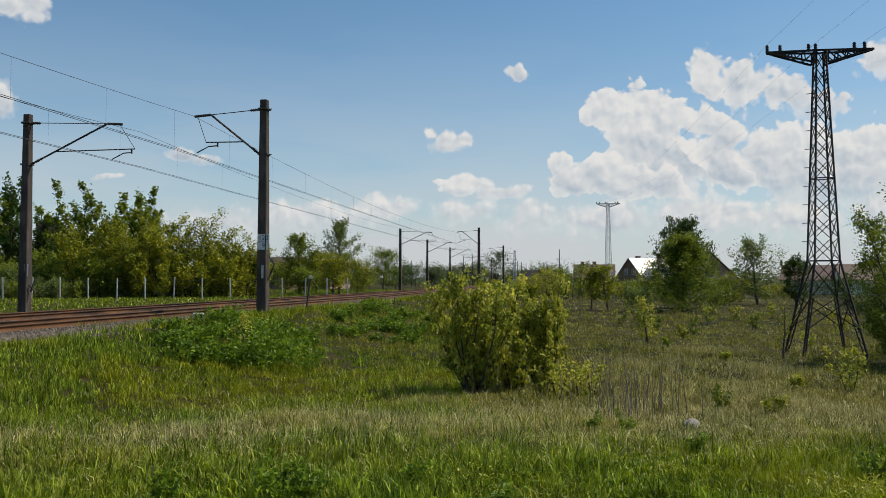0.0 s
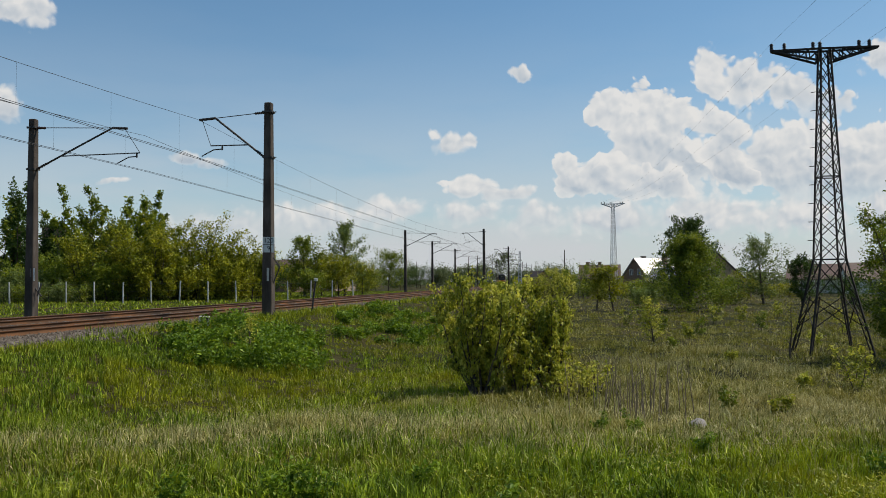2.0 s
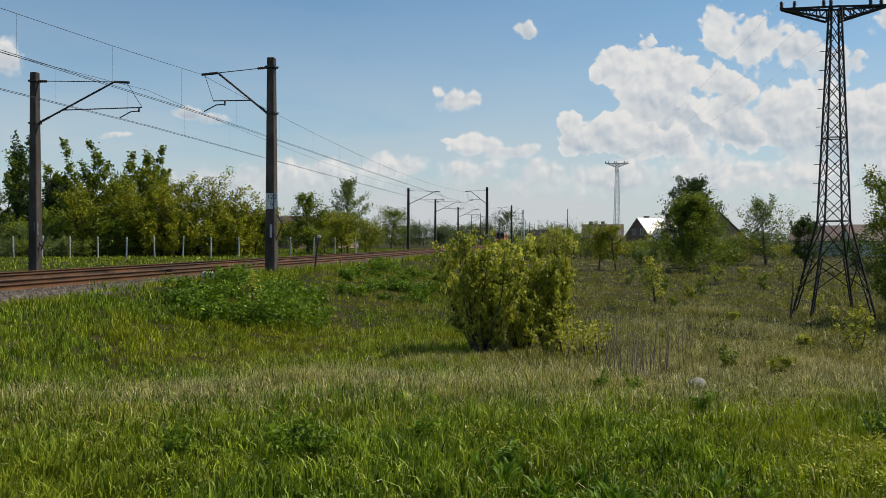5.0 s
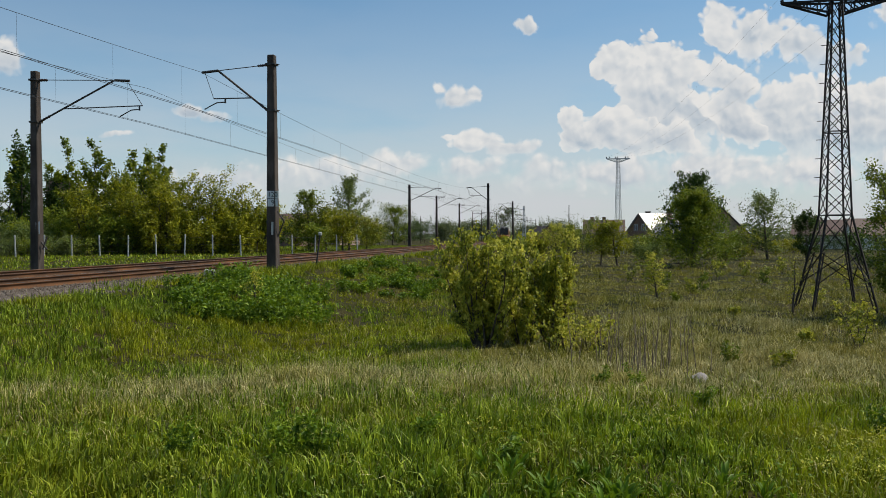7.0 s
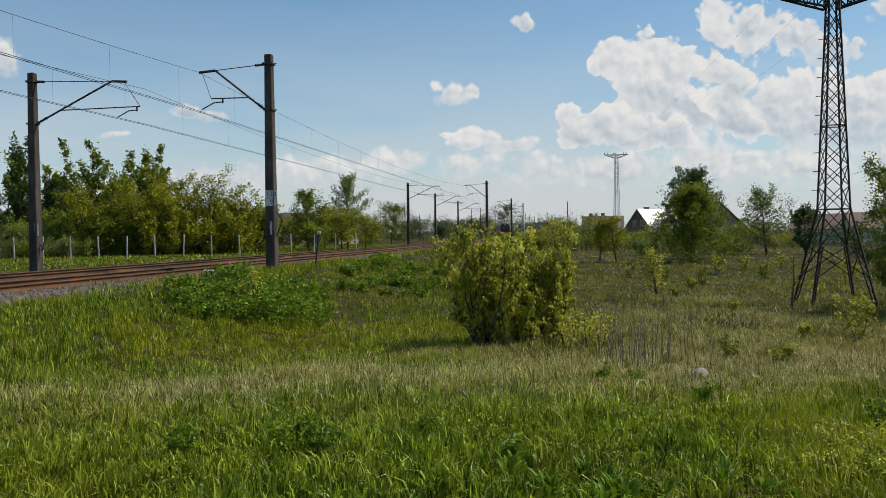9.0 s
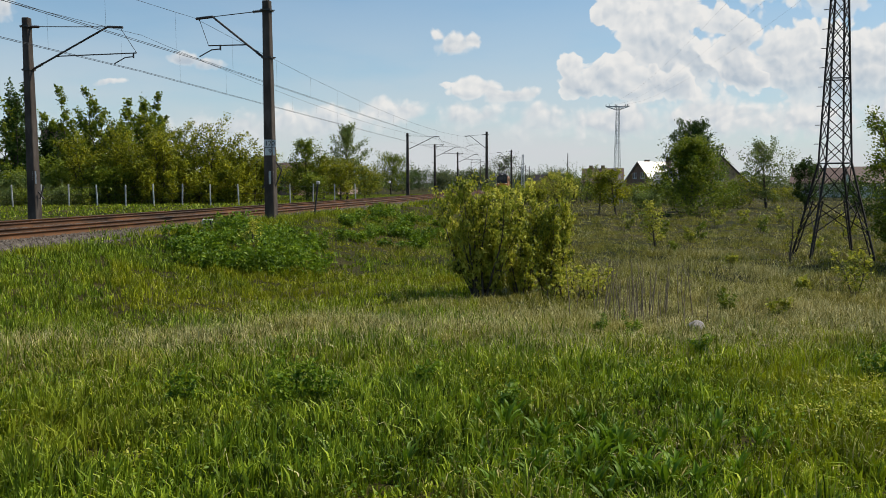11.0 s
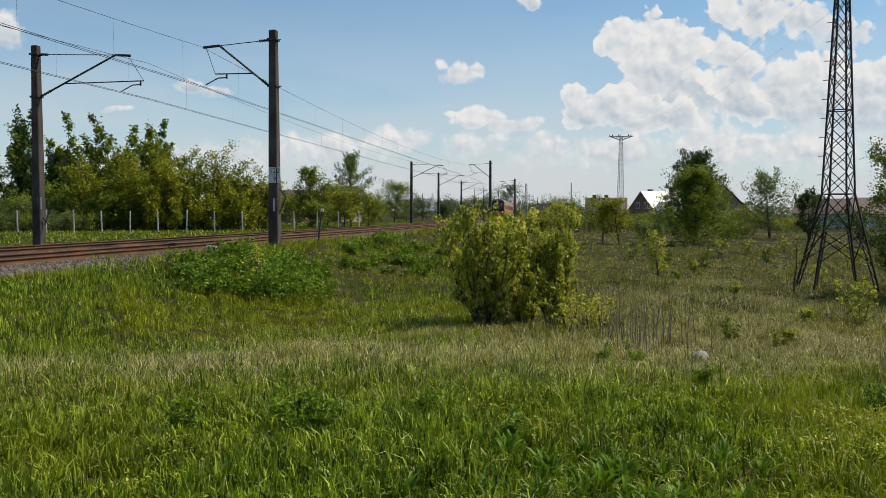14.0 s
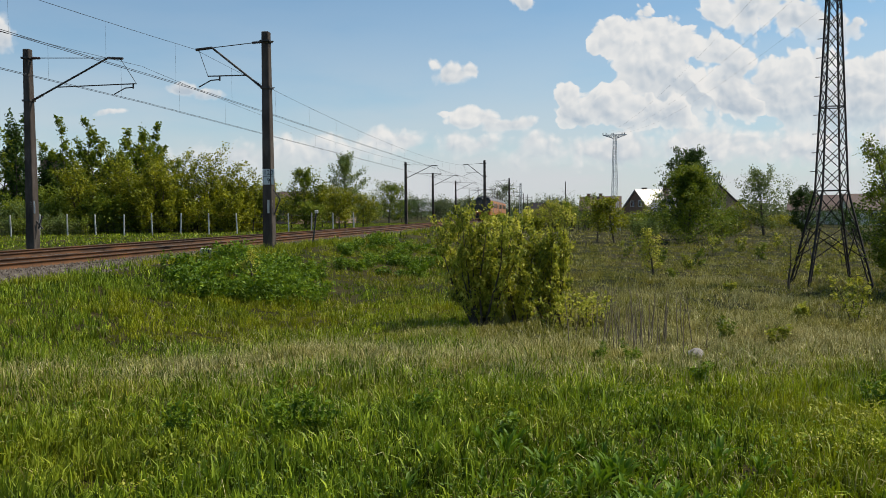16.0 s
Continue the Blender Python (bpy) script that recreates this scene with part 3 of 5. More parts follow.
def build_wires():
    """Carrier wire, twin contact wire and droppers over each track, span by span."""
    for off, masts in ((LINE_NEAR, NEAR_MASTS), (LINE_FAR, FAR_MASTS)):
        ys = [-34.0] + [m[1] for m in masts] + [260.0, 340.0]
        ob = thing("overhead_line", pose(0, 0, 0), "dark overhead contact line with thin droppers above the track", "overhead wires", "overhead lines")
        sup = [track_line(off, y, y + 1, 1.0)[0] for y in ys]
        car, con, con2, drop = [], [], [], []
        for i in range(len(ys) - 1):
            a, b = sup[i], sup[i + 1]
            sag = 0.85 if ys[i + 1] - ys[i] > 50 else 0.4
            c = hanging((*a, CARRIER_Z), (*b, CARRIER_Z), sag, 46)
            k = hanging((*a, CONTACT_Z), (*b, CONTACT_Z), 0.06, 46)
            car.append((c, np.full(46, 0.008)))
            con.append((k, np.full(46, 0.009)))
            k2 = k + np.array([0.09, 0, 0.02])
            con2.append((k2, np.full(46, 0.009)))
            for j in range(2, 45, 3):
                drop.append((np.stack([c[j], k[j]]), np.full(2, 0.0036)))
        for nm, ls in (("carrier_wire", car), ("contact_wire", con), ("contact_wire", con2)):
            v, f = tube_arrays(ls, 4)
            part(nm, mesh_np(nm, v, f, M_WIRE), None, ob)
        for ln in drop:
            v, f = tube_arrays([ln], 3)
            part("dropper", mesh_np("dropper", v, f, M_WIRE), None, ob)


build_wires()


# ------------------------------------------------------------------ power line
def pylon(x, y, turn, top, base_z, arm, waist, mat, w_top=0.30, w_waist=0.78, w_base=2.0, thick=0.047, panels=11):
    ob = thing("lattice_pylon", pose(x, y, 0, 0, 0, turn), "dark steel lattice power pylon with a single crossarm", "power pylon", "power pylons")

    def corner(i, z):
        if z < waist:
            w = w_base + (w_waist - w_base) * (z - base_z) / (waist - base_z)
        else:
            w = w_waist + (w_top - w_waist) * (z - waist) / (top - waist)
        sx, sy = ((-1, -1), (1, -1), (1, 1), (-1, 1))[i]
        return Vector((sx * w / 2, sy * w / 2, z))
    for i in range(4):
        bm = bmesh.new()
        bar(bm, corner(i, base_z), corner(i, waist), thick * 1.15)
        bar(bm, corner(i, waist), corner(i, top), thick)
        part("leg", bm, mat, ob)
    zs = [waist + (top - waist) * (k / panels) ** 0.93 for k in range(panels + 1)]
    for i in range(4):
        j = (i + 1) % 4
        for k in range(panels):
            bm = bmesh.new()
            bar(bm, corner(i, zs[k]), corner(j, zs[k + 1]), thick * 0.5)
            bar(bm, corner(j, zs[k]), corner(i, zs[k + 1]), thick * 0.5)
            part("cross_brace", bm, mat, ob)
        for z in (waist, zs[4], top):
            bm = bmesh.new()
            bar(bm, corner(i, z), corner(j, z), thick * 0.75)
            part("ring_bar", bm, mat, ob)
        zz = [base_z + (waist - base_z) * q for q in (0.0, 0.30, 0.62, 1.0)]
        for za, zb in ((zz[1], zz[2]), (zz[2], zz[3])):
            bm = bmesh.new()
            bar(bm, corner(i, za), corner(j, zb), thick * 0.6)
            bar(bm, corner(j, za), corner(i, zb), thick * 0.6)
            part("foot_brace", bm, mat, ob)
        # each foot is a narrow ladder of two bars
        a, b = corner(i, base_z), corner(i, zz[2])
        inn = Vector((-a.x, -a.y, 0)).normalized() * 0.16
        bm = bmesh.new()
        bar(bm, a + inn * 0.6, b + inn * 1.2, thick * 0.7)
        for k in range(5):
            p, q2 = a.lerp(b, k / 5), (a + inn * 0.6).lerp(b + inn * 1.2, (k + 1) / 5)
            bar(bm, p, q2, thick * 0.4)
        part("foot_strut", bm, mat, ob)
    return ob, arm


def pylon_arm(ob, top, arm, twist, mat, thick, depth=0.40, w=0.40):
    m = pose(0, 0, 0, 0, 0, twist)
    for s in (-1, 1):
        bm = bmesh.new()
        for sy in (-1, 1):
            a, tip = Vector((0, sy * w / 2, top)), Vector((s * arm, sy * 0.06, top + 0.02))
            low = Vector((s * w * 0.5, sy * w / 2, top - depth))
            bar(bm, m @ a, m @ tip, thick * 0.8)
            bar(bm, m @ low, m @ tip, thick * 0.8)
            for k in range(4):
                p = a.lerp(tip, (k + .6) / 5)
                q = low.lerp(tip, k / 5)
                r = low.lerp(tip, (k + 1) / 5)
                bar(bm, m @ p, m @ q, thick * 0.45)
                bar(bm, m @ p, m @ r, thick * 0.45)
        part("crossarm", bm, mat, ob)
    ends = []
    for c in (-arm + 0.14, 0.0, arm - 0.14):
        for dx in (-0.13, 0.28 if c < 0 else (-0.35 if c == 0 else -0.45)):
            bm = bmesh.new()
            for k in range(4):
                bar(bm, m @ Vector((c + dx, 0, top + 0.02 + k * 0.065)), m @ Vector((c + dx, 0, top + 0.08 + k * 0.065)), 0.13, sides=8, w2=0.08)
            part("insulator", bm, M_PORC, ob)
        ends.append(ob.matrix_world @ m @ Vector((c - 0.13, 0, top + 0.30)))
    return ends


def build_power_line():
    px, py = 12.54, 27.0
    top = 9.31
    ob, _ = pylon(px, py, -7, top, on_land(px, py, 0.1), 1.7, 2.35, M_PYLON)
    near = pylon_arm(ob, top, 1.68, -1, M_PYLON, 0.075, 0.40, 0.42)
    for k in range(9):
        z = 3.0 + k * 0.62
        w = 0.78 + (0.30 - 0.78) * (z - 2.4) / (top - 2.4)
        bm = bmesh.new()
        bar(bm, (-w / 2, w / 2, z), (-w / 2 - 0.17, w / 2 + 0.08, z), 0.025, sides=6)
        part("step_bolt", bm, M_PYLON, ob)
    fx, fy = 22.21, 110.0
    ftop = 12.02
    fo, _ = pylon(fx, fy, 10, ftop, on_land(fx, fy, 0.1), 1.5, 4.0, M_PYLON_FAR, 0.32, 0.66, 1.2, 0.042)
    far = pylon_arm(fo, ftop, 1.55, -20, M_PYLON_FAR, 0.09, 0.45, 0.45)
    line = thing("power_line", pose(0, 0, 0), "three thin dark power conductors between the pylons", "power line")
    d = Vector((px - fx, py - fy, 0)).normalized() * 70
    for a, b in zip(near, far):
        v, f = tube_arrays([(hanging(a, b, 1.1, 30), np.full(30, 0.003))], 4)
        part("conductor", mesh_np("conductor", v, f, M_WIRE), None, line)
        c = a + d + Vector((0, 0, 1.2))
        v, f = tube_arrays([(hanging(c, a, 0.7, 30), np.full(30, 0.0035))], 4)
        part("conductor", mesh_np("conductor", v, f, M_WIRE), None, line)


build_power_line()


# ------------------------------------------------------------------ trees and shrubs
def limb(rng, a, direction, length, rise, n=5, wobble=0.12):
    d = np.array(direction, float)
    d /= np.linalg.norm(d) + 1e-9
    pts = [np.array(a, float)]
    for _ in range(n - 1):
        d = d + np.array([0, 0, rise]) / n + rng.normal(0, wobble, 3)
        d /= np.linalg.norm(d)
        pts.append(pts[-1] + d * length / (n - 1))
    return np.array(pts)


def grow(rng, h, r, clear, limbs, rise, stems=1, shape="round", foot=0.12, side=0.55):
    """A skeleton: stems, limbs and twigs; returns lines by order."""
    trunk, branches, twigs = [], [], []
    for s in range(stems):
        if stems == 1:
            t = limb(rng, (0, 0, 0), (rng.normal(0, .05), rng.normal(0, .05), 1), h * 0.9, 0.6, 7, 0.05)
            trunk.append((t, np.linspace(0.020 * h + 0.01, 0.005, 7)))
        else:
            az = 6.283 * s / stems + rng.normal(0, .3)
            lean = rng.uniform(0.15, 1.0) * (1.12 - foot) * r / h
            ln = h * rng.uniform(0.62, 1.03)
            t = limb(rng, (foot * r * math.cos(az), foot * r * math.sin(az), 0), (lean * math.cos(az), lean * math.sin(az), 0.9), ln, 0.25, 7, 0.07)
            trunk.append((t, np.linspace(0.011 * h + 0.006, 0.003, 7)))
        nl = limbs if stems == 1 else max(3, limbs // stems)
        br, tws = [], []
        for i in range(nl):
            f = clear + (0.97 - clear) * (i + rng.uniform(0, 1)) / nl
            k = f * 6
            i0 = min(5, int(k))
            p = t[i0] + (t[i0 + 1] - t[i0]) * (k - i0)
            az = i * 2.4 + rng.normal(0, .4)
            g = (f - clear) / (1 - clear)
            if shape == "round":
                w = math.sin(math.pi * min(1, 0.18 + 0.80 * g)) ** 0.6
            elif shape == "cone":
                w = 1.05 - g * 0.85
            else:
                w = 0.55 + 0.5 * g * (1.2 - g)
            w *= rng.uniform(0.65, 1.18) * (1.0 if stems == 1 else side)
            b = limb(rng, p, (math.cos(az), math.sin(az), 0.25 + 0.5 * g), max(0.12, r * w), rise, 5)
            br.append((b, np.linspace(0.006 * h * (1.1 - 0.7 * g), 0.002, 5)))
            for j in range(8 if stems == 1 else 5):
                q = b[1 + j % 4]
                tw = limb(rng, q, rng.normal(0, 1, 3) + np.array([0, 0, 0.4 + rise]) + 0.6 * (b[-1] - b[0]) / max(.1, r * w), r * w * rng.uniform(.25, .5), rise, 4)
                tws.append((tw, np.linspace(0.002 * h, 0.001, 4)))
        branches.append(br)
        twigs.append(tws)
    return trunk, branches, twigs


def tree(name, x, y, h, r, leaf, n, mat, label, category="tree", seed=1, clear=0.12, limbs=26, rise=0.35, stems=1, shape="round", spread=0.10, group="", droop=0.2, bark=None, sink=0.05, z=None, foot=0.12, side=0.55):
    rng = np.random.default_rng(seed)
    ob = thing(name, pose(x, y, on_land(x, y, sink) if z is None else z, 0, 0, float(rng.uniform(0, 360))), label, category, group)
    trunk, branches, twigs = grow(rng, h, r, clear, limbs, rise, stems, shape, foot, side)
    bark = bark or M_BARK
    if stems == 1 and n < 1000:
        v, f = tube_arrays(trunk + branches[0] + twigs[0][::2], 4)
        part("stem", mesh_np("stem", v, f, bark), None, ob)
    elif stems == 1:
        v, f = tube_arrays(trunk, 7)
        part("trunk", mesh_np("trunk", v, f, bark, True), None, ob)
        v, f = tube_arrays(branches[0] + twigs[0][::2], 3)
        part("branch", mesh_np("branch", v, f, bark), None, ob)
    else:
        for st, br, tws in zip(trunk, branches, twigs):
            v, f = tube_arrays([st] + br + (tws[::2] if n > 1500 else []), 3)
            part("stem", mesh_np("stem", v, f, bark), None, ob)
    branches, twigs = sum(branches, []), sum(twigs, [])
    # leaves sit in small sprays along the twigs
    src = []
    for p, _ in branches:
        t = rng.uniform(0.4, 1.0, 4)[:, None] * 4
        i0 = np.minimum(3, t.astype(int))
        src.append(p[i0[:, 0]] + (p[i0[:, 0] + 1] - p[i0[:, 0]]) * (t - i0))
    for p, _ in twigs:
        t = rng.uniform(0.1, 1.0, 7)[:, None] * 3
        i0 = np.minimum(2, t.astype(int))
        src.append(p[i0[:, 0]] + (p[i0[:, 0] + 1] - p[i0[:, 0]]) * (t - i0))
    for p, _ in trunk:
        src.append(p[4] + (p[6] - p[4]) * rng.uniform(0, 1.0, 8)[:, None])
    src = np.concatenate(src)
    pick = src[rng.integers(0, len(src), n)] + rng.normal(0, 0.28 * spread * r + 0.35 * leaf, (n, 3))
    pick[:, 2] = np.maximum(pick[:, 2], 0.03 * h)
    v, f = leaf_arrays(rng, pick, leaf, droop)
    part("crown", mesh_np("crown", v, f, mat), None, ob)
    return ob


def grow_all():
    # the broad shrub in the meadow
    sh = dict(category="shrub", rise=1.0, clear=0.10, shape="column", spread=0.04, droop=0.75, side=0.36, group="meadow shrub")
    tree("shrub", 0.70, 17.6, 2.68, 1.38, 0.094, 13000, M_LEAF_Y, "dense young shrub with yellow-green spring leaves", seed=11, stems=21, limbs=200, **sh)
    tree("shrub", 1.55, 17.8, 1.88, 0.92, 0.086, 5200, M_LEAF_Y, "leafy yellow-green shrub with slender stems", seed=12, stems=10, limbs=90, **sh)
    tree("shrub", 2.28, 18.7, 2.72, 1.15, 0.092, 8600, M_LEAF_Y, "upright yellow-green shrub with slender stems", seed=13, stems=13, limbs=130, **sh)
    for i, (px, d, h) in enumerate([(985, 17.0, 1.1), (1028, 16.8, 0.8), (962, 16.8, 0.85), (1010, 17.8, 1.0), (1045, 18.0, 0.85)]):
        x = (px - 784) / 1450 * d
        tree("sapling", x, d, h, 0.42, 0.095, 230, M_LEAF_Y, "small leafy sapling beside the shrub", "sapling", seed=30 + i, stems=3, limbs=12, group="saplings")
    # trees of the meadow
    tree("tree", 18.70, 64, 6.3, 3.7, 0.20, 17000, M_LEAF_G, "round dense green tree standing in the meadow", seed=41, clear=0.03, limbs=64, shape="cone", rise=0.05)
    tree("birch", 21.83, 74, 8.9, 2.8, 0.20, 12000, M_LEAF_D, "tall dark green tree with hanging twigs", seed=42, clear=0.25, limbs=52, rise=-0.9, droop=1.0)
    tree("tree", 31.42, 82, 6.8, 2.6, 0.21, 5200, M_LEAF_B, "airy pale green tree with a thin crown", seed=43, clear=0.10, limbs=30, spread=0.16)
    tree("tree", 34.40, 80, 4.8, 1.8, 0.20, 5200, M_LEAF_D, "small dark green bushy tree", seed=44, clear=0.05)
    tree("tree", 13.75, 23.5, 5.0, 1.75, 0.10, 17000, M_LEAF_G, "young tree with dark bare lower branches and green leaves", seed=45, clear=0.05, limbs=150, stems=9, spread=0.12, foot=0.3)
    tree("bush", 12.55, 22.4, 2.5, 1.1, 0.10, 5200, M_LEAF_G, "leafy green bush under the young tree", "bush", seed=57, stems=6, limbs=48, clear=0.08, spread=0.12)
    tree("tree", 12.28, 68, 3.5, 1.2, 0.2, 1700, M_LEAF_O, "small young tree with olive leaves", seed=46, clear=0.25, group="young trees")
    tree("tree", 13.28, 66, 3.9, 1.3, 0.2, 1900, M_LEAF_O, "small young tree with olive leaves", seed=47, clear=0.25, group="young trees")
    tree("sapling", 7.98, 32, 1.95, 0.55, 0.11, 900, M_LEAF_Y, "slim yellow-green sapling in dry grass", "sapling", seed=48, clear=0.1, limbs=18, group="saplings")
    tree("sapling", 10.34, 25.0, 1.9, 0.30, 0.08, 90, M_LEAF_O, "thin almost bare sapling", "sapling", seed=49, clear=0.3, limbs=10, rise=0.9, group="saplings")
    tree("sapling", 8.91, 18.0, 1.05, 0.5, 0.08, 800, M_LEAF_Y, "small yellow-green sapling in the grass", "sapling", seed=50, clear=0.1, limbs=16, stems=3, group="saplings")
    for i, (px, d, h) in enumerate([(1271, 15.5, .42), (1366, 15.0, .35), (1408, 18.5, .40), (1225, 36, .9), (1206, 34, .7), (1252, 46, 1.5), (1332, 40, 1.3), (1300, 50, 1.1), (1430, 30, 0.8), (1160, 40, .8), (1098, 45, .9), (1365, 52, 1.2), (1180, 30, .6), (1480, 36, 1.2), (1280, 24, .35)]):
        x = (px - 784) / 1450 * d
        tree("sapling", x, d, h, h * 0.36, 0.075 + d * 0.0012, 260, M_LEAF_Y if i % 3 else M_LEAF_G, "low seedling tree in the meadow grass", "sapling", seed=60 + i, stems=2, limbs=10, group="saplings")
    for i, (px, d, h, r, m) in enumerate([(972, 118, 4.3, 2.6, M_LEAF_Y), (1012, 112, 5.0, 2.7, M_LEAF_G), (992, 116, 4.4, 2.4, M_LEAF_Y), (950, 150, 4.0, 3.0, M_LEAF_O), (1040, 130, 2.8, 2.4, M_LEAF_G), (1110, 110, 3.0, 3.0, M_LEAF_O), (1150, 95, 2.8, 2.4, M_LEAF_G),
                                          (1290, 95, 3.0, 2.6, M_LEAF_O), (1265, 84, 3.0, 1.9, M_LEAF_G), (930, 120, 2.0, 2.0, M_LEAF_O), (1130, 84, 2.0, 1.8, M_LEAF_B), (1370, 110, 2.2, 2.6, M_LEAF_O), (898, 100, 2.0, 1.9, M_LEAF_G), (868, 105, 1.7, 1.6, M_LEAF_O), (925, 104, 2.1, 2.0, M_LEAF_O), (1455, 120, 3.2, 3.2, M_LEAF_D), (1530, 60, 3.2, 2.4, M_LEAF_D)]):
        x = (px - 784) / 1450 * d
        tree("bush", x, d, h, r, 0.22, 3000, m, "leafy bush at the meadow's far side", "bush", seed=90 + i, stems=8, limbs=48, spread=0.14, clear=0.04, foot=0.5, group="far meadow bushes")
    # thicket behind the fence, beyond the tracks
    big = [(8, 76, 9.6, 2.6, M_LEAF_D), (48, 80, 6.6, 2.0, M_LEAF_D), (138, 76, 9.4, 1.7, M_LEAF_G), (192, 78, 10.0, 2.9, M_LEAF_G), (100, 84, 5.0, 2.6, M_LEAF_D), (160, 84, 6.8, 3.6, M_LEAF_D), (240, 80, 7.4, 2.4, M_LEAF_G), (278, 78, 8.8, 1.5, M_LEAF_G), (-40, 78, 8.5, 3.2, M_LEAF_G)]
    for i, (px, d, h, r, m) in enumerate(big):
        tree("tree", (px - 784) / 1450 * d, d, h * 1.16, r * 1.3, 0.34, 6500, m, "slim leafy tree rising from the thicket", seed=120 + i, clear=0.08, limbs=66, stems=6, rise=1.3, shape="column", group="thicket trees", spread=0.06, foot=0.35)
    for i, (px, d, h, r, m) in enumerate([(175, 73, 5.6, 3.0, M_LEAF_O), (240, 73, 6.3, 3.0, M_LEAF_O), (315, 74, 6.6, 3.1, M_LEAF_O), (368, 75, 5.6, 2.7, M_LEAF_O), (412, 76, 4.7, 2.4, M_LEAF_O), (440, 78, 3.8, 1.8, M_LEAF_O),
                                          (120, 72, 3.6, 2.4, M_LEAF_G), (280, 71, 3.6, 2.2, M_LEAF_O), (60, 71, 2.2, 2.0, M_LEAF_B), (20, 70, 2.2, 2.2, M_LEAF_B), (-20, 70, 2.6, 2.2, M_LEAF_G), (345, 72, 3.4, 2.2, M_LEAF_O), (205, 71, 3.2, 2.0, M_LEAF_G), (395, 73, 3.0, 1.8, M_LEAF_O), (5, 66.5, 1.5, 1.3, M_LEAF_B), (38, 66.8, 1.2, 1.2, M_LEAF_G), (72, 67, 1.6, 1.4, M_LEAF_B), (104, 67.5, 1.3, 1.2, M_LEAF_B), (134, 68, 1.5, 1.3, M_LEAF_G)]):
        tree("bush", (px - 784) / 1450 * d, d, h * 1.12, r * 1.15, 0.25 if h > 2 else 0.14, 8500 if h > 2 else 2200, m, "dense olive-green bush behind the fence", "bush", seed=150 + i, stems=12, limbs=108, spread=0.12, clear=0.04, foot=0.6, shape="column", group="thicket bushes")
    for i, (px, d, h, r, m, n) in enumerate([(530, 88, 6.8, 2.2, M_LEAF_G, 3400), (602, 86, 8.3, 2.1, M_LEAF_B, 3600), (560, 90, 4.4, 2.6, M_LEAF_O, 3000), (505, 95, 3.4, 2.2, M_LEAF_O, 2200), (632, 96, 3.4, 2.4, M_LEAF_O, 2200), (678, 130, 6.4, 3.0, M_LEAF_G, 4200), (590, 84, 3.6, 2.6, M_LEAF_O, 2600),
                                             (655, 140, 3.0, 3.4, M_LEAF_O, 2000), (700, 150, 3.2, 3.4, M_LEAF_D, 2000), (735, 190, 3.8, 4.5, M_LEAF_D, 2200), (470, 92, 3.4, 2.0, M_LEAF_D, 2200), (540, 80, 2.2, 1.8, M_LEAF_G, 1500), (640, 110, 2.2, 2.4, M_LEAF_G, 1600)]):
        tree("tree", (px - 784) / 1450 * d, d, h, r, 0.22, int(n * 1.6), m, "leafy green tree beyond the railway", seed=180 + i, clear=0.12, limbs=30, spread=0.15, group="trees beyond the railway")
    for i, (px, d, h) in enumerate([(437, 92, 5.4), (458, 95, 5.2), (446, 98, 4.6)]):
        tree("conifer", (px - 784) / 1450 * d, d, h, 1.0, 0.26, 1500, M_LEAF_D, "young dark conifer with upright shoots", seed=200 + i, clear=0.05, limbs=34, shape="cone", group="conifers")
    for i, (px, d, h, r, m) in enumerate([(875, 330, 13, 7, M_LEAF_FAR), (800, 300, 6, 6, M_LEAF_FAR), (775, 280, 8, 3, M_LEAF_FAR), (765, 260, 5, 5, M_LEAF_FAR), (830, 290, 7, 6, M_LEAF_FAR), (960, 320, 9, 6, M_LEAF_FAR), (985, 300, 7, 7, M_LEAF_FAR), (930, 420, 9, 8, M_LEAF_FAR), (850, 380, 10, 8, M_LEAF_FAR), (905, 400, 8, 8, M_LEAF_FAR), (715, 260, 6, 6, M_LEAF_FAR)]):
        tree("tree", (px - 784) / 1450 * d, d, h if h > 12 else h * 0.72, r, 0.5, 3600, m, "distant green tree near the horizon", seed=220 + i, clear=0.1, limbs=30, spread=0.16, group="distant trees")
    # a belt of far woods all round
    rng = np.random.default_rng(77)
    n = 34000
    az = np.where(np.arange(n) < 24000, rng.uniform(-0.75, 0.75, n), rng.uniform(-3.14, 3.14, n))
    hgt = 5.5 + 2.0 * np.sin(az * 21) + 1.5 * np.sin(az * 57 + 1) + 1.0 * np.sin(az * 133)
    dist = rng.uniform(470, 620, n)
    zz = rng.uniform(0, 1, n) ** 0.8 * np.maximum(3.0, hgt)
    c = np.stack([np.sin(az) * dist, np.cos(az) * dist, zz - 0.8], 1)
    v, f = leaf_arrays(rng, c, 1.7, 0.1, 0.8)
    tagged(new("far_woods", mesh_np("far_woods", v, f, M_LEAF_FAR)), "belt of distant woodland along the horizon with haze painted into its leaves", "woods", kind="stuff")


grow_all()
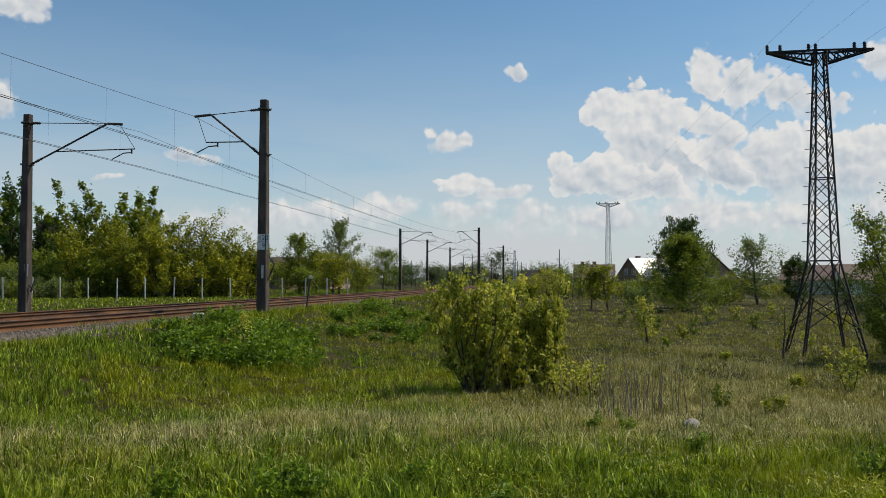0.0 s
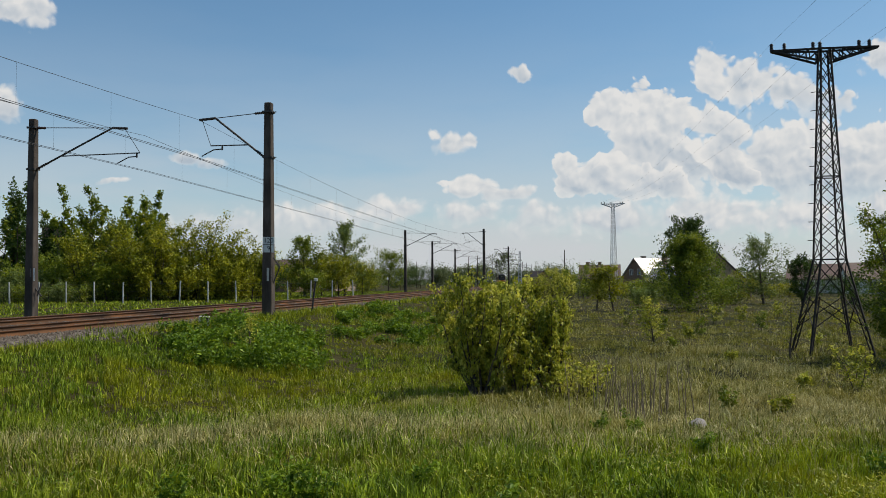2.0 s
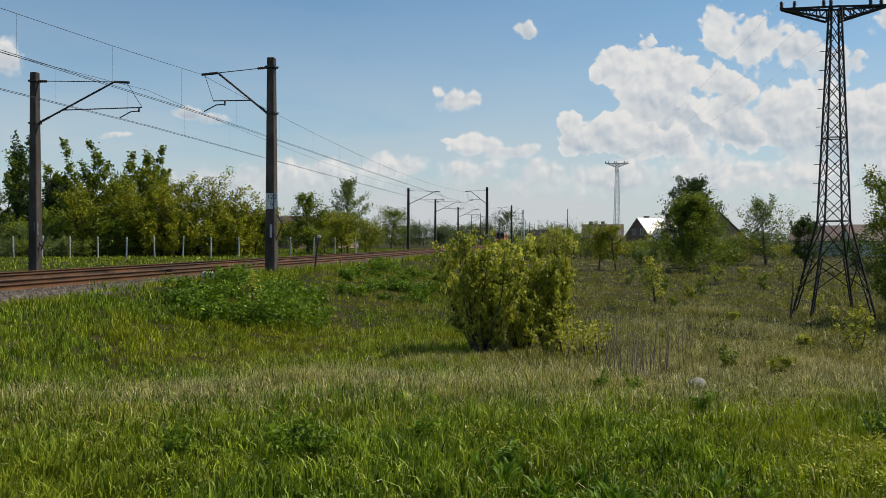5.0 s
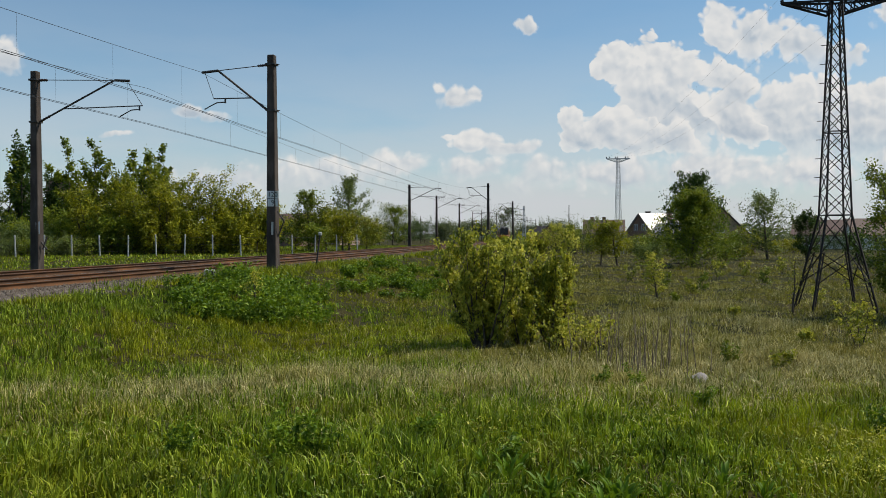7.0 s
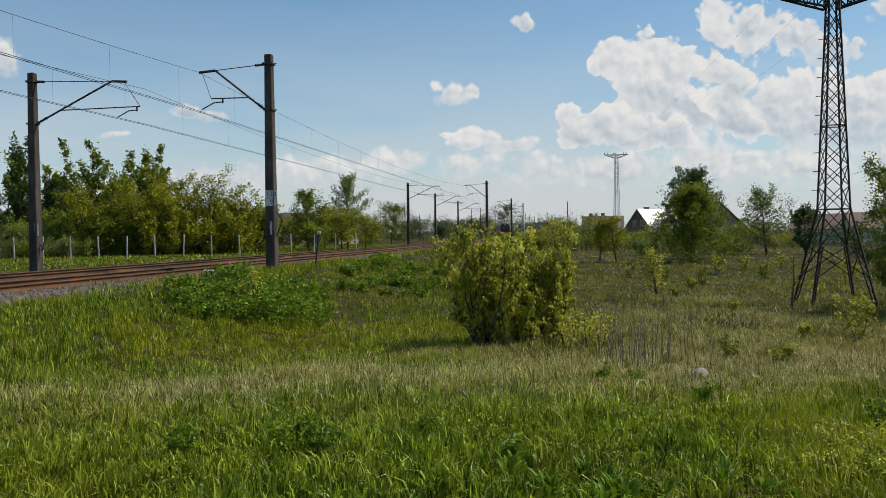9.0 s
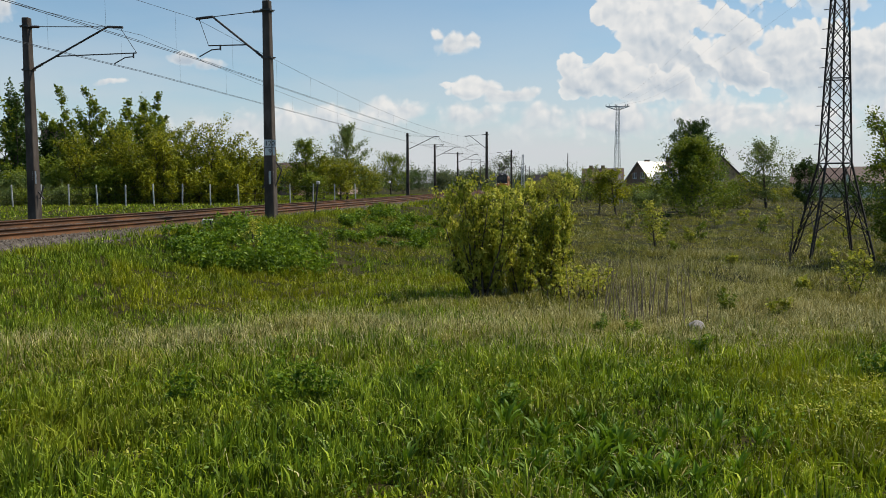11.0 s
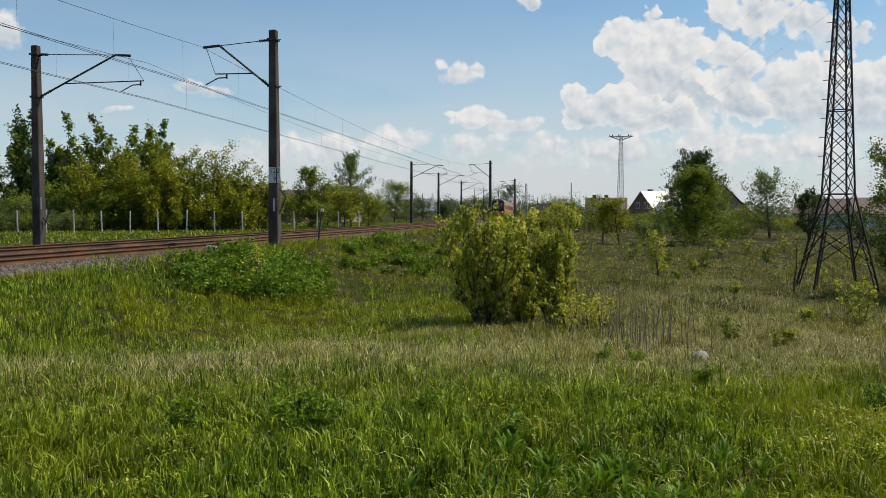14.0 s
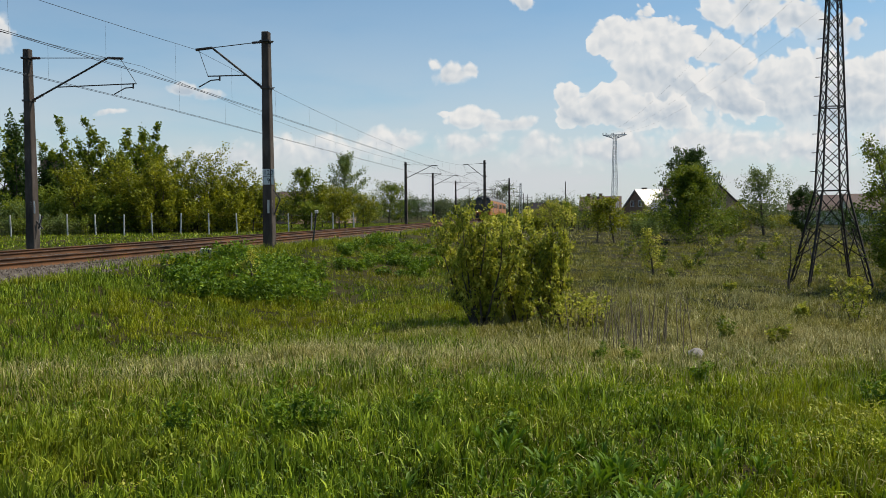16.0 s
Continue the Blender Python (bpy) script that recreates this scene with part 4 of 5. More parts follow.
# ------------------------------------------------------------------ meadow grass and weeds
def blade_arrays(rng, x, y, h, w, lean=0.58, single=False):
    """Bent tapering blades of grass standing on the land."""
    n = len(x)
    az = rng.uniform(0, 2 * np.pi, n)
    la = np.abs(rng.normal(0, lean, n)) + 0.05
    lz = rng.uniform(0, 2 * np.pi, n)
    base = np.stack([x, y, land(x, y) - 0.01], 1)
    side = np.stack([np.cos(az), np.sin(az), 0 * az], 1) * (w / 2)[:, None]
    to = np.stack([np.cos(lz), np.sin(lz), 0 * lz], 1)
    up = np.array([0, 0, 1.0])
    mid = base + to * (h * la * 0.38)[:, None] + up * (h * 0.62)[:, None]
    tip = base + to * (h * la)[:, None] + up * (h * np.maximum(1.0 - 0.28 * la, 0.3))[:, None]
    if single:
        v = np.stack([base - side, base + side, tip], 1).reshape(-1, 3)
        return v, np.arange(3 * n).reshape(-1, 3)
    v = np.stack([base - side, base + side, mid - side * 0.75, mid + side * 0.75, tip], 1).reshape(-1, 3)
    k = np.arange(n)[:, None] * 5
    f = np.concatenate([k + np.array(q) for q in ([0, 1, 3], [0, 3, 2], [2, 3, 4])], 1).reshape(-1, 3)
    return v, f


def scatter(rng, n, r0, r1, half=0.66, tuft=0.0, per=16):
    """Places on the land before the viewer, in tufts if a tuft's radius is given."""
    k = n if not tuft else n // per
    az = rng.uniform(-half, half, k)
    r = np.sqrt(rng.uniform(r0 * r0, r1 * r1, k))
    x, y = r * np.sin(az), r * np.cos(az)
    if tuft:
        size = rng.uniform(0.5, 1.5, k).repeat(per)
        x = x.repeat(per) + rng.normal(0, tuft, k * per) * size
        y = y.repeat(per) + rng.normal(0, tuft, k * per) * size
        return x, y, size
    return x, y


def dryness(x, y):
    r = np.hypot(x, y)
    w = waves(x * 0.8 + 3, y * 0.8)
    d = (x - track_x(y))
    band = 0.82 * np.exp(-((r - 11.8 - 1.5 * w - 0.75 * np.maximum(x - 1.5, 0) - 0.1 * np.minimum(x, 0)) / 2.8) ** 2)
    right = 0.31 * smooth(x, 0.0, 3.0) * smooth(r, 13, 18)
    bank = smooth(d, 11.5, 6.0)
    return np.clip(band + right + 0.22 * w, 0.03, 0.95) * (1 - 0.8 * bank)


def build_grass():
    rng = np.random.default_rng(3)
    green, dry, field, bank, deep = [], [], [], [], []
    for n, r0, r1, h0, h1, w0, w1, tuft in ((115000, 3.2, 8.2, .06, .19, .008, .017, .030), (36000, 3.2, 9.0, .03, .09, .006, .011, .10), (95000, 7.5, 13.0, .09, .24, .009, .017, .045), (135000, 12.0, 22.0, .09, .24, .011, .020, .06),
                                            (105000, 21.0, 45.0, .09, .24, .020, .042, .13), (48000, 44.0, 120.0, .16, .34, .06, .12, .35)):
        far = r0 > 20
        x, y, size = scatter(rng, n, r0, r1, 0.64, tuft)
        d = x - track_x(y)
        ok = (d > 1.0 + 1.35 * smooth(y, 24, 20) + 0.35 * waves(x, y)) | (d < -6.6)
        # worn hollows in the rough field
        ok &= ~((x > 0.5) & (np.hypot(x, y) > 14) & (waves(x * 1.3 + 7, y * 1.1) > 0.38) & (rng.uniform(0, 1, len(x)) < 0.6))
        x, y, size = x[ok], y[ok], size[ok]
        clump = 0.78 + 0.42 * waves(x * 2.1, y * 2.1) + 0.25 * waves(x * 5.3 + 2, y * 4.7)
        h = rng.uniform(h0, h1, len(x)) * np.clip(clump, 0.4, 1.5) * (0.40 + 0.55 * size ** 1.5)
        h *= np.where(x - track_x(y) < -5, 0.36, 1.0)
        h += 0.15 * ((d[ok] > 0.6) & (d[ok] < 4.2) & (y > 23.5))
        w = rng.uniform(w0, w1, len(x))
        isdry = rng.uniform(0, 1, len(x)) < dryness(x, y)
        r = np.hypot(x, y)
        isfield = (~isdry) & (x > 0.5) & (rng.uniform(0, 1, len(x)) < smooth(r, 9, 16))
        isbank = ~isdry & ~isfield & (rng.uniform(0, 1, len(x)) < smooth(x - track_x(y), 13.0, 8.0))
        g = ~isdry & ~isfield & ~isbank
        # deep green tussocks stand thickest nearest the stand and to its left
        lush = 0.52 + 0.28 * smooth(x, 0.0, -1.5) + 0.55 * waves(x * 1.1 + 1, y * 1.3) - 0.20 * np.maximum(x - 0.6, 0)
        isdeep = g & (rng.uniform(0, 1, len(x)) < lush) & (r < 14)
        isdeep |= isbank & ((waves(x * 0.6 + 4, y * 0.6) > 0.45) | ((x < -0.42 * y) & (rng.uniform(0, 1, len(x)) < 0.75)))
        g, isbank = g & ~isdeep, isbank & ~isdeep
        deep.append(blade_arrays(rng, x[isdeep], y[isdeep], h[isdeep] * 1.15, w[isdeep] * 1.2, 0.42, far))
        bank.append(blade_arrays(rng, x[isbank], y[isbank], h[isbank], w[isbank], single=far))
        green.append(blade_arrays(rng, x[g], y[g], h[g], w[g], single=far))
        dry.append(blade_arrays(rng, x[isdry], y[isdry], h[isdry] * 1.12, w[isdry] * 0.72, 0.9, far))
        field.append(blade_arrays(rng, x[isfield], y[isfield], h[isfield] * 0.85, w[isfield], 1.0, far))
    # the strip beyond the tracks, and the meadow behind and beside the stand
    for n, a0, a1, r0, r1, h0, h1, w0, w1 in ((32000, -0.62, 0.0, 45.0, 135.0, .2, .42, .06, .13), (24000, 0.6, 5.7, 0.4, 7.0, .06, .16, .010, .02), (16000, 0.6, 5.7, 6.5, 24.0, .1, .3, .02, .04), (6000, -0.64, 0.64, 0.4, 3.4, .06, .14, .008, .016)):
        az, rr = rng.uniform(a0, a1, n), np.sqrt(rng.uniform(r0 * r0, r1 * r1, n))
        x, y = rr * np.sin(az), rr * np.cos(az)
        d = x - track_x(y)
        ok = (d < -7.0) if r0 > 40 else ((d > 2.8) | (d < -7.0))
        x, y = x[ok], y[ok]
        half = len(x) // 2 if r0 > 40 else 0
        for some, low, high in ((deep, 0, half), (green, half, len(x))):
            k = high - low
            some.append(blade_arrays(rng, x[low:high], y[low:high], rng.uniform(h0, h1, k) * (0.6 if r0 > 40 else 1.0), rng.uniform(w0, w1, k), single=r0 > 6))
    # coarse tussocks standing out of the rough field
    k, per = 900, 45
    az, rr = rng.uniform(-0.1, 0.6, k), rng.uniform(14, 62, k)
    x = (rr * np.sin(az)).repeat(per) + rng.normal(0, 0.13, k * per)
    y = (rr * np.cos(az)).repeat(per) + rng.normal(0, 0.13, k * per)
    field.append(blade_arrays(rng, x, y, rng.uniform(0.12, 0.36, k * per), 0.006 + 0.0004 * np.hypot(x, y), 0.7, True))
    # matted patches of old straw
    for px, dd, rad in ((520, 12.6, 1.2), (640, 12.2, 1.3), (765, 15.6, 1.0), (300, 10.8, .9), (60, 10.4, .8), (905, 13.6, 1.2), (1040, 12.8, 1.1), (1300, 16.5, 1.5), (1440, 16.0, 1.4), (1130, 24, 1.7), (1235, 28, 2.0), (1100, 19, 1.3), (1350, 22, 1.6)):
        k = int(1100 * rad)
        x, y = (px - 784) / 1450 * dd + rng.normal(0, 0.5 * rad, k), dd + rng.normal(0, 0.6 * rad, k)
        dry.append(blade_arrays(rng, x, y, rng.uniform(0.10, 0.34, k), rng.uniform(0.004, 0.009, k) * (0.6 + dd / 22), 0.8))
    for nm, sets, mat, lab in (("bank_grass", bank, M_BANK, "yellowish olive grass on the railway bank"), ("deep_grass", deep, M_DEEP, "deep green tussocks of broad meadow grass"), ("green_grass", green, M_GRASS, "lush fresh green meadow grass"), ("dry_grass", dry, M_DRY, "dry straw-coloured grass stalks in the meadow"), ("field_grass", field, M_FIELD, "dull olive and straw tufts of rough meadow grass")):
        off, vs, fs = 0, [], []
        for v, f in sets:
            vs.append(v)
            fs.append(f + off)
            off += len(v)
        tagged(new(nm, mesh_np(nm, np.concatenate(vs), np.concatenate(fs), mat)), lab, "grass", kind="stuff")
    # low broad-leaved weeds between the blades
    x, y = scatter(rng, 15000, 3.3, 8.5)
    keep = rng.uniform(0, 1, len(x)) < np.clip(0.35 + 0.8 * waves(x * 1.6, y * 1.6 + 4), 0, 1)
    x, y = x[keep], y[keep]
    c = np.stack([x, y, land(x, y) + rng.uniform(0.02, 0.14, len(x))], 1)
    v, f = leaf_arrays(rng, c, 0.035, -0.2, 0.6)
    tagged(new("small_weeds", mesh_np("small_weeds", v, f, M_WEED)), "small green weeds between the grass blades", "weeds", kind="stuff")
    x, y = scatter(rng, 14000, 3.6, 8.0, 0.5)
    keep = (waves(x * 1.3 + 5, y * 1.5) > 0.35) & (x > -2.0)
    x, y = x[keep], y[keep]
    c = np.stack([x, y, land(x, y) + rng.uniform(0.05, 0.20, len(x))], 1)
    v, f = leaf_arrays(rng, c, 0.028, -0.3, 0.7)
    tagged(new("yellow_weeds", mesh_np("yellow_weeds", v, f, M_LEAF_Y)), "small yellowish flowering weeds in the grass", "weeds", kind="stuff")


build_grass()


def dock_leaf():
    pts = [(0.0, 0.004, 0.0), (0.10, 0.026, 0.085), (0.17, 0.034, 0.15), (0.25, 0.024, 0.185), (0.31, 0.002, 0.18)]
    bm = bmesh.new()
    rows = [[bm.verts.new((x, -w, z + 0.012)), bm.verts.new((x, 0, z)), bm.verts.new((x, w, z + 0.012))] for x, w, z in pts]
    for a, b in zip(rows, rows[1:]):
        bm.faces.new((a[0], a[1], b[1], b[0]))
        bm.faces.new((a[1], a[2], b[2], b[1]))
    me = bpy.data.meshes.new("leaf")
    bm.to_mesh(me)
    bm.free()
    me.materials.append(M_DOCK)
    for p in me.polygons:
        p.use_smooth = True
    return me


M_DOCK = foliage("dock_leaf", (0.05, 0.10, 0.008), (0.15, 0.25, 0.016), (0.30, 0.41, 0.04), 0.3, 0.5)


def build_docks():
    me = dock_leaf()
    rng = np.random.default_rng(8)
    for px, d, n, s in [(1050, 4.9, 11, 1.0), (1090, 5.1, 10, .9), (960, 5.2, 10, .9), (1000, 4.8, 9, .9), (880, 5.6, 9, 1.1), (1225, 4.35, 10, .9), (1120, 4.5, 8, .8), (1160, 5.2, 9, .8), (930, 4.7, 8, .9), (1190, 4.7, 8, .8), (1020, 5.6, 9, .8), (760, 5.5, 8, .9), (840, 4.9, 8, .8), (1300, 4.6, 8, .8), (700, 4.8, 8, .8), (985, 4.3, 9, .8)] + [(float(rng.normal(1060, 130)), float(rng.uniform(4.1, 5.9)), 7, float(rng.uniform(.7, 1.1))) for _ in range(26)]:
        x, y = (px - 784) / 1450 * d, d
        ob = thing("dock_plant", pose(x, y, on_land(x, y, 0.0), 0, 0, float(rng.uniform(0, 360))), "broad-leaved green dock plant in the grass", "weed", "dock plants")
        n += 5
        for i in range(n):
            lf = part("leaf", me, None, ob)
            sc = 0.60 * s * float(rng.uniform(0.65, 1.15))
            lf.matrix_local = pose(0, 0, 0, 0, float(rng.uniform(-52, 0)), 360 * i / n + float(rng.normal(0, 14))) @ Matrix.Diagonal((sc, sc * 0.8, sc, 1))


build_docks()


def build_weeds():
    rng = np.random.default_rng(21)
    # nettles and other tall weeds on the railway bank
    spots = []
    for i in range(80):
        px = float(np.clip(rng.normal(440, 72), 285, 556))
        d = 19.3 + 8 * rng.uniform(0, 1) + (px - 300) * 0.006
        spots.append((px, d))
    for i in range(70):
        spots.append((rng.uniform(590, 790), rng.uniform(30, 48)))
    for i, (px, d) in enumerate(spots):
        x = (px - 784) / 1450 * d
        if x - float(track_x(d)) < 3.4:
            continue
        h = float(rng.uniform(0.30, 0.85)) * (1.15 if 390 < px < 540 and d < 27 else 0.8 if d < 29 else 0.62)
        tree("nettle", x, d, h, h * 0.6, 0.10 + 0.001 * d, 200, M_WEED, "clump of tall green nettles on the railway bank", "weed", seed=300 + i, stems=6, limbs=18, rise=0.9, clear=0.1, spread=0.16, foot=0.5, group="bank weeds", bark=M_WEED)
    for i, (px, d, h) in enumerate([(505, 6.5, .52), (480, 6.2, .40), (545, 6.3, .32), (300, 6.4, .3), (880, 6.0, .3), (1545, 7.5, .45), (1230, 8.9, .30), (740, 6.9, .28), (1110, 11.4, .35), (1050, 11.6, .3)]):
        tree("weed", (px - 784) / 1450 * d, d, h, h * 0.38, 0.05, 330, M_WEED, "tall green weed standing in the grass", "weed", seed=400 + i, stems=4, limbs=14, rise=0.9, clear=0.1, group="meadow weeds", bark=M_WEED)
    tree("sapling", -5.16, 21.5, 1.35, 0.4, 0.085, 480, M_LEAF_Y, "yellow-green sapling among the nettles", "sapling", seed=420, clear=0.1, limbs=14, rise=0.8, group="saplings")
    # dead upright stalks
    for i in range(46):
        px, d = rng.normal(1110, 55), rng.uniform(12.6, 15.2)
        x = (px - 784) / 1450 * d
        h = float(rng.uniform(0.5, 0.95))
        ln = limb(rng, (0, 0, 0), (rng.normal(0, .08), rng.normal(0, .08), 1), h, 0.3, 5, 0.03)
        lines = [(ln, np.linspace(0.010, 0.004, 5))]
        for k in range(3):
            lines.append((limb(rng, ln[2 + k % 3], rng.normal(0, .5, 3) + np.array([0, 0, 1]), h * 0.2, 0.4, 3, 0.05), np.linspace(0.005, 0.002, 3)))
        v, f = tube_arrays(lines, 4)
        st = new("dead_stalk", mesh_np("dead_stalk", v, f, M_STALK))
        st.matrix_world = pose(x, d, on_land(x, d))
        tagged(st, "thin dead brown weed stalk", "dead stalk", "dead stalks")
    # pale boulder
    bm = bmesh.new()
    bmesh.ops.create_icosphere(bm, subdivisions=3, radius=1.0)
    for v in bm.verts:
        k = 1 + 0.22 * noise.noise(v.co * 1.4) + 0.06 * noise.noise(v.co * 4)
        v.co = Vector((v.co.x * 0.14 * k, v.co.y * 0.12 * k, v.co.z * 0.125 * k))
    x, y = 3.65, 12.1
    st = part("boulder", bm, M_STONE, None, "", True)
    st.matrix_world = pose(x, y, on_land(x, y, 0) + 0.07, 0, 0, 30)
    tagged(st, "rounded pale boulder lying in the grass", "stone")


build_weeds()


# ------------------------------------------------------------------ railway furniture
def build_small():
    d = 38.0
    x = -6.35
    z = on_land(x, d, 0.1)
    top = 1.80
    ob = thing("marker_post", pose(x, d, 0), "leaning dark post with a small pale head", "marker post")
    bm = bmesh.new()
    bar(bm, (0, 0, z), (0.20, 0, top), 0.085, sides=8, w2=0.07)
    part("post", bm, M_BLACK, ob)
    bm = bmesh.new()
    box(bm, (0.21, 0, top + 0.05), (0.17, 0.10, 0.16), bevel=0.03)
    part("head", bm, M_POST, ob, "small pale marker head")
    d = 27.0
    x = -8.04
    ob = thing("marker_stone", pose(x, d, on_land(x, d, 0.0), 0, 0, 15), "low white marker stone with dark figures beside the track", "marker stone")
    bm = bmesh.new()
    box(bm, (0, 0, 0.12), (0.36, 0.22, 0.42), bevel=0.03)
    part("stone", bm, M_POST, ob)
    for dx in (-0.07, 0.02, 0.09):
        bm = bmesh.new()
        box(bm, (dx, -0.113, 0.22), (0.05, 0.012, 0.14))
        part("figure_bar", bm, M_BLACK, ob)
    # fence of concrete posts and wire
    fence = thing("fence", pose(0, 0, 0), "wire fence on slim pale concrete posts", "fence")
    bm = bmesh.new()
    box(bm, (0, 0, 0.85), (0.10, 0.10, 1.9), bevel=0.02)
    pm = bpy.data.meshes.new("post")
    bm.to_mesh(pm)
    bm.free()
    pm.materials.append(M_POST)
    pts = []
    for i in range(-5, 11):
        px = 157 + 50.3 * i if i <= 6 else 157 + 50.3 * 6 + 42 * (i - 6) * (1 - 0.016 * (i - 6))
        dd = 64 + 0.35 * i + max(0, i - 6) * 1.9
        x = (px - 784) / 1450 * dd
        pts.append((x, dd, on_land(x, dd)))
        p = part("post", pm, None, fence)
        p.matrix_world = pose(x, dd, on_land(x, dd, 0.1) , (i * 37 % 5) - 2, (i * 53 % 5) - 2, 10)
    for z in (0.45, 0.95, 1.5):
        ln = np.array([(x, y, zz + z) for x, y, zz in pts])
        v, f = tube_arrays([(ln, np.full(len(ln), 0.006))], 3)
        part("wire", mesh_np("wire", v, f, M_WIRE), None, fence)
    # thin poles far off
    for px, d, py, w in ((990, 150, 441, 0.22), (728, 200, 460, 0.2), (916, 299, 461, 0.3), (923, 320, 463, 0.3), (931, 345, 466, 0.3), (820, 230, 452, 0.25), (836, 215, 450, 0.25), (862, 250, 455, 0.25), (870, 270, 458, 0.25)):
        x = (px - 784) / 1450 * d
        z1 = 1.7 + (496 - py) / 1450 * d
        ob = thing("pole", pose(x, d, 0), "dark slim pole beside the railway", "pole", "far poles")
        bm = bmesh.new()
        bar(bm, (0, 0, on_land(x, d, 0.1)), (0, 0, z1), w, sides=6, w2=w * 0.7)
        part("pole_shaft", bm, M_CONC, ob)
        if px not in (990, 728):
            bm = bmesh.new()
            s = -1 if px > 850 else 1
            bar(bm, (0, 0, z1 - 0.6), (s * 3.4, 0, z1 - 0.5), 0.09, sides=6)
            bar(bm, (0, 0, z1 - 2.2), (s * 2.6, 0, z1 - 0.6), 0.09, sides=6)
            part("bracket", bm, M_IRON, ob)
    # lattice mast with spreader bars
    x, d = 17.24, 197.0
    ob = thing("lattice_mast", pose(x, d, 0), "slim grey lattice mast with spreader bars over the tracks", "railway mast")
    top, z0 = 9.00, on_land(x, d, 0.1)
    for sx in (-1, 1):
        for sy in (-1, 1):
            bm = bmesh.new()
            bar(bm, (sx * 0.42, sy * 0.42, z0), (sx * 0.15, sy * 0.15, top), 0.07)
            part("leg", bm, M_PYLON_FAR, ob)
    for k in range(10):
        za, zb = z0 + (top - z0) * k / 10, z0 + (top - z0) * (k + 1) / 10
        wa, wb = 0.42 - 0.27 * k / 10, 0.42 - 0.27 * (k + 1) / 10
        bm = bmesh.new()
        for sy in (-1, 1):
            bar(bm, (-wa, sy * wa, za), (wb, sy * wb, zb), 0.05)
            bar(bm, (wa, sy * wa, za), (-wb, sy * wb, zb), 0.05)
        part("cross_brace", bm, M_PYLON_FAR, ob)
    for z in (top - 0.9, top - 2.4, top - 3.3):
        bm = bmesh.new()
        bar(bm, (0.1, 0, z), (-6.5, -14, z), 0.07)
        part("spreader_bar", bm, M_IRON, ob)


build_small()


# ------------------------------------------------------------------ houses
def house(name, x, y, yaw, w, l, eaves, ridge, wall, roof, label, windows=(), chimney=None, overhang=0.5, z=None):
    """A gabled house: w across the gable, l along the ridge; the gable faces -y before turning."""
    z0 = on_land(x, y, 0.1) if z is None else z
    ob = thing(name, pose(x, y, z0, 0, 0, yaw), label, "house", "houses")
    bm = bmesh.new()
    ys = (-l / 2, l / 2)
    rows = []
    for yy in ys:
        rows.append([bm.verts.new(c) for c in ((-w / 2, yy, 0), (w / 2, yy, 0), (w / 2, yy, eaves), (0, yy, ridge - 0.12), (-w / 2, yy, eaves))])
    bm.faces.new(rows[0])
    bm.faces.new(rows[1][::-1])
    for i in range(5):
        j = (i + 1) % 5
        bm.faces.new((rows[0][i], rows[1][i], rows[1][j], rows[0][j]))
    part("wall", bm, wall, ob)
    slope = math.atan2(ridge - eaves, w / 2)
    ln = (w / 2 + overhang) / math.cos(slope)
    for s in (-1, 1):
        bm = bmesh.new()
        m = Matrix.Translation((0, 0, ridge)) @ pose(0, 0, 0, 0, math.degrees(slope) * s, 0)
        box(bm, (s * ln / 2, 0, 0), (ln, l + 2 * overhang, 0.16), m)
        rf = part("roof_slope", bm, roof, ob)
        if s == 1 and chimney:
            for cx, cy, hh, mat in chimney:
                bm = bmesh.new()
                box(bm, (cx, cy, ridge + hh / 2 - 0.8), (0.7, 0.9, hh + 1.4))
                box(bm, (cx, cy, ridge + hh - 0.1), (0.85, 1.05, 0.15))
                part("chimney", bm, mat, rf, "brick chimney")
    for face, u, zc, ww, hh in windows:
        wd = new("window")
        wd.parent = ob
        m = pose(u, -l / 2 - 0.03, zc) if face == "gable" else (pose(w / 2 + 0.03, u, zc, 0, 0, 90) if face == "right" else pose(-w / 2 - 0.03, u, zc, 0, 0, -90))
        wd.matrix_local = m
        bm = bmesh.new()
        box(bm, (0, 0, 0), (ww, 0.04, hh))
        part("pane", bm, M_GLASSD, wd, "dark window pane")
        bm = bmesh.new()
        for sx in (-1, 0, 1):
            box(bm, (sx * ww / 2, -0.03, 0), (0.09, 0.08, hh + 0.1))
        for sz in (-1, 1):
            box(bm, (0, -0.03, sz * hh / 2), (ww, 0.076, 0.09))
        part("window_frame", bm, M_WHITE, wd)
    return ob


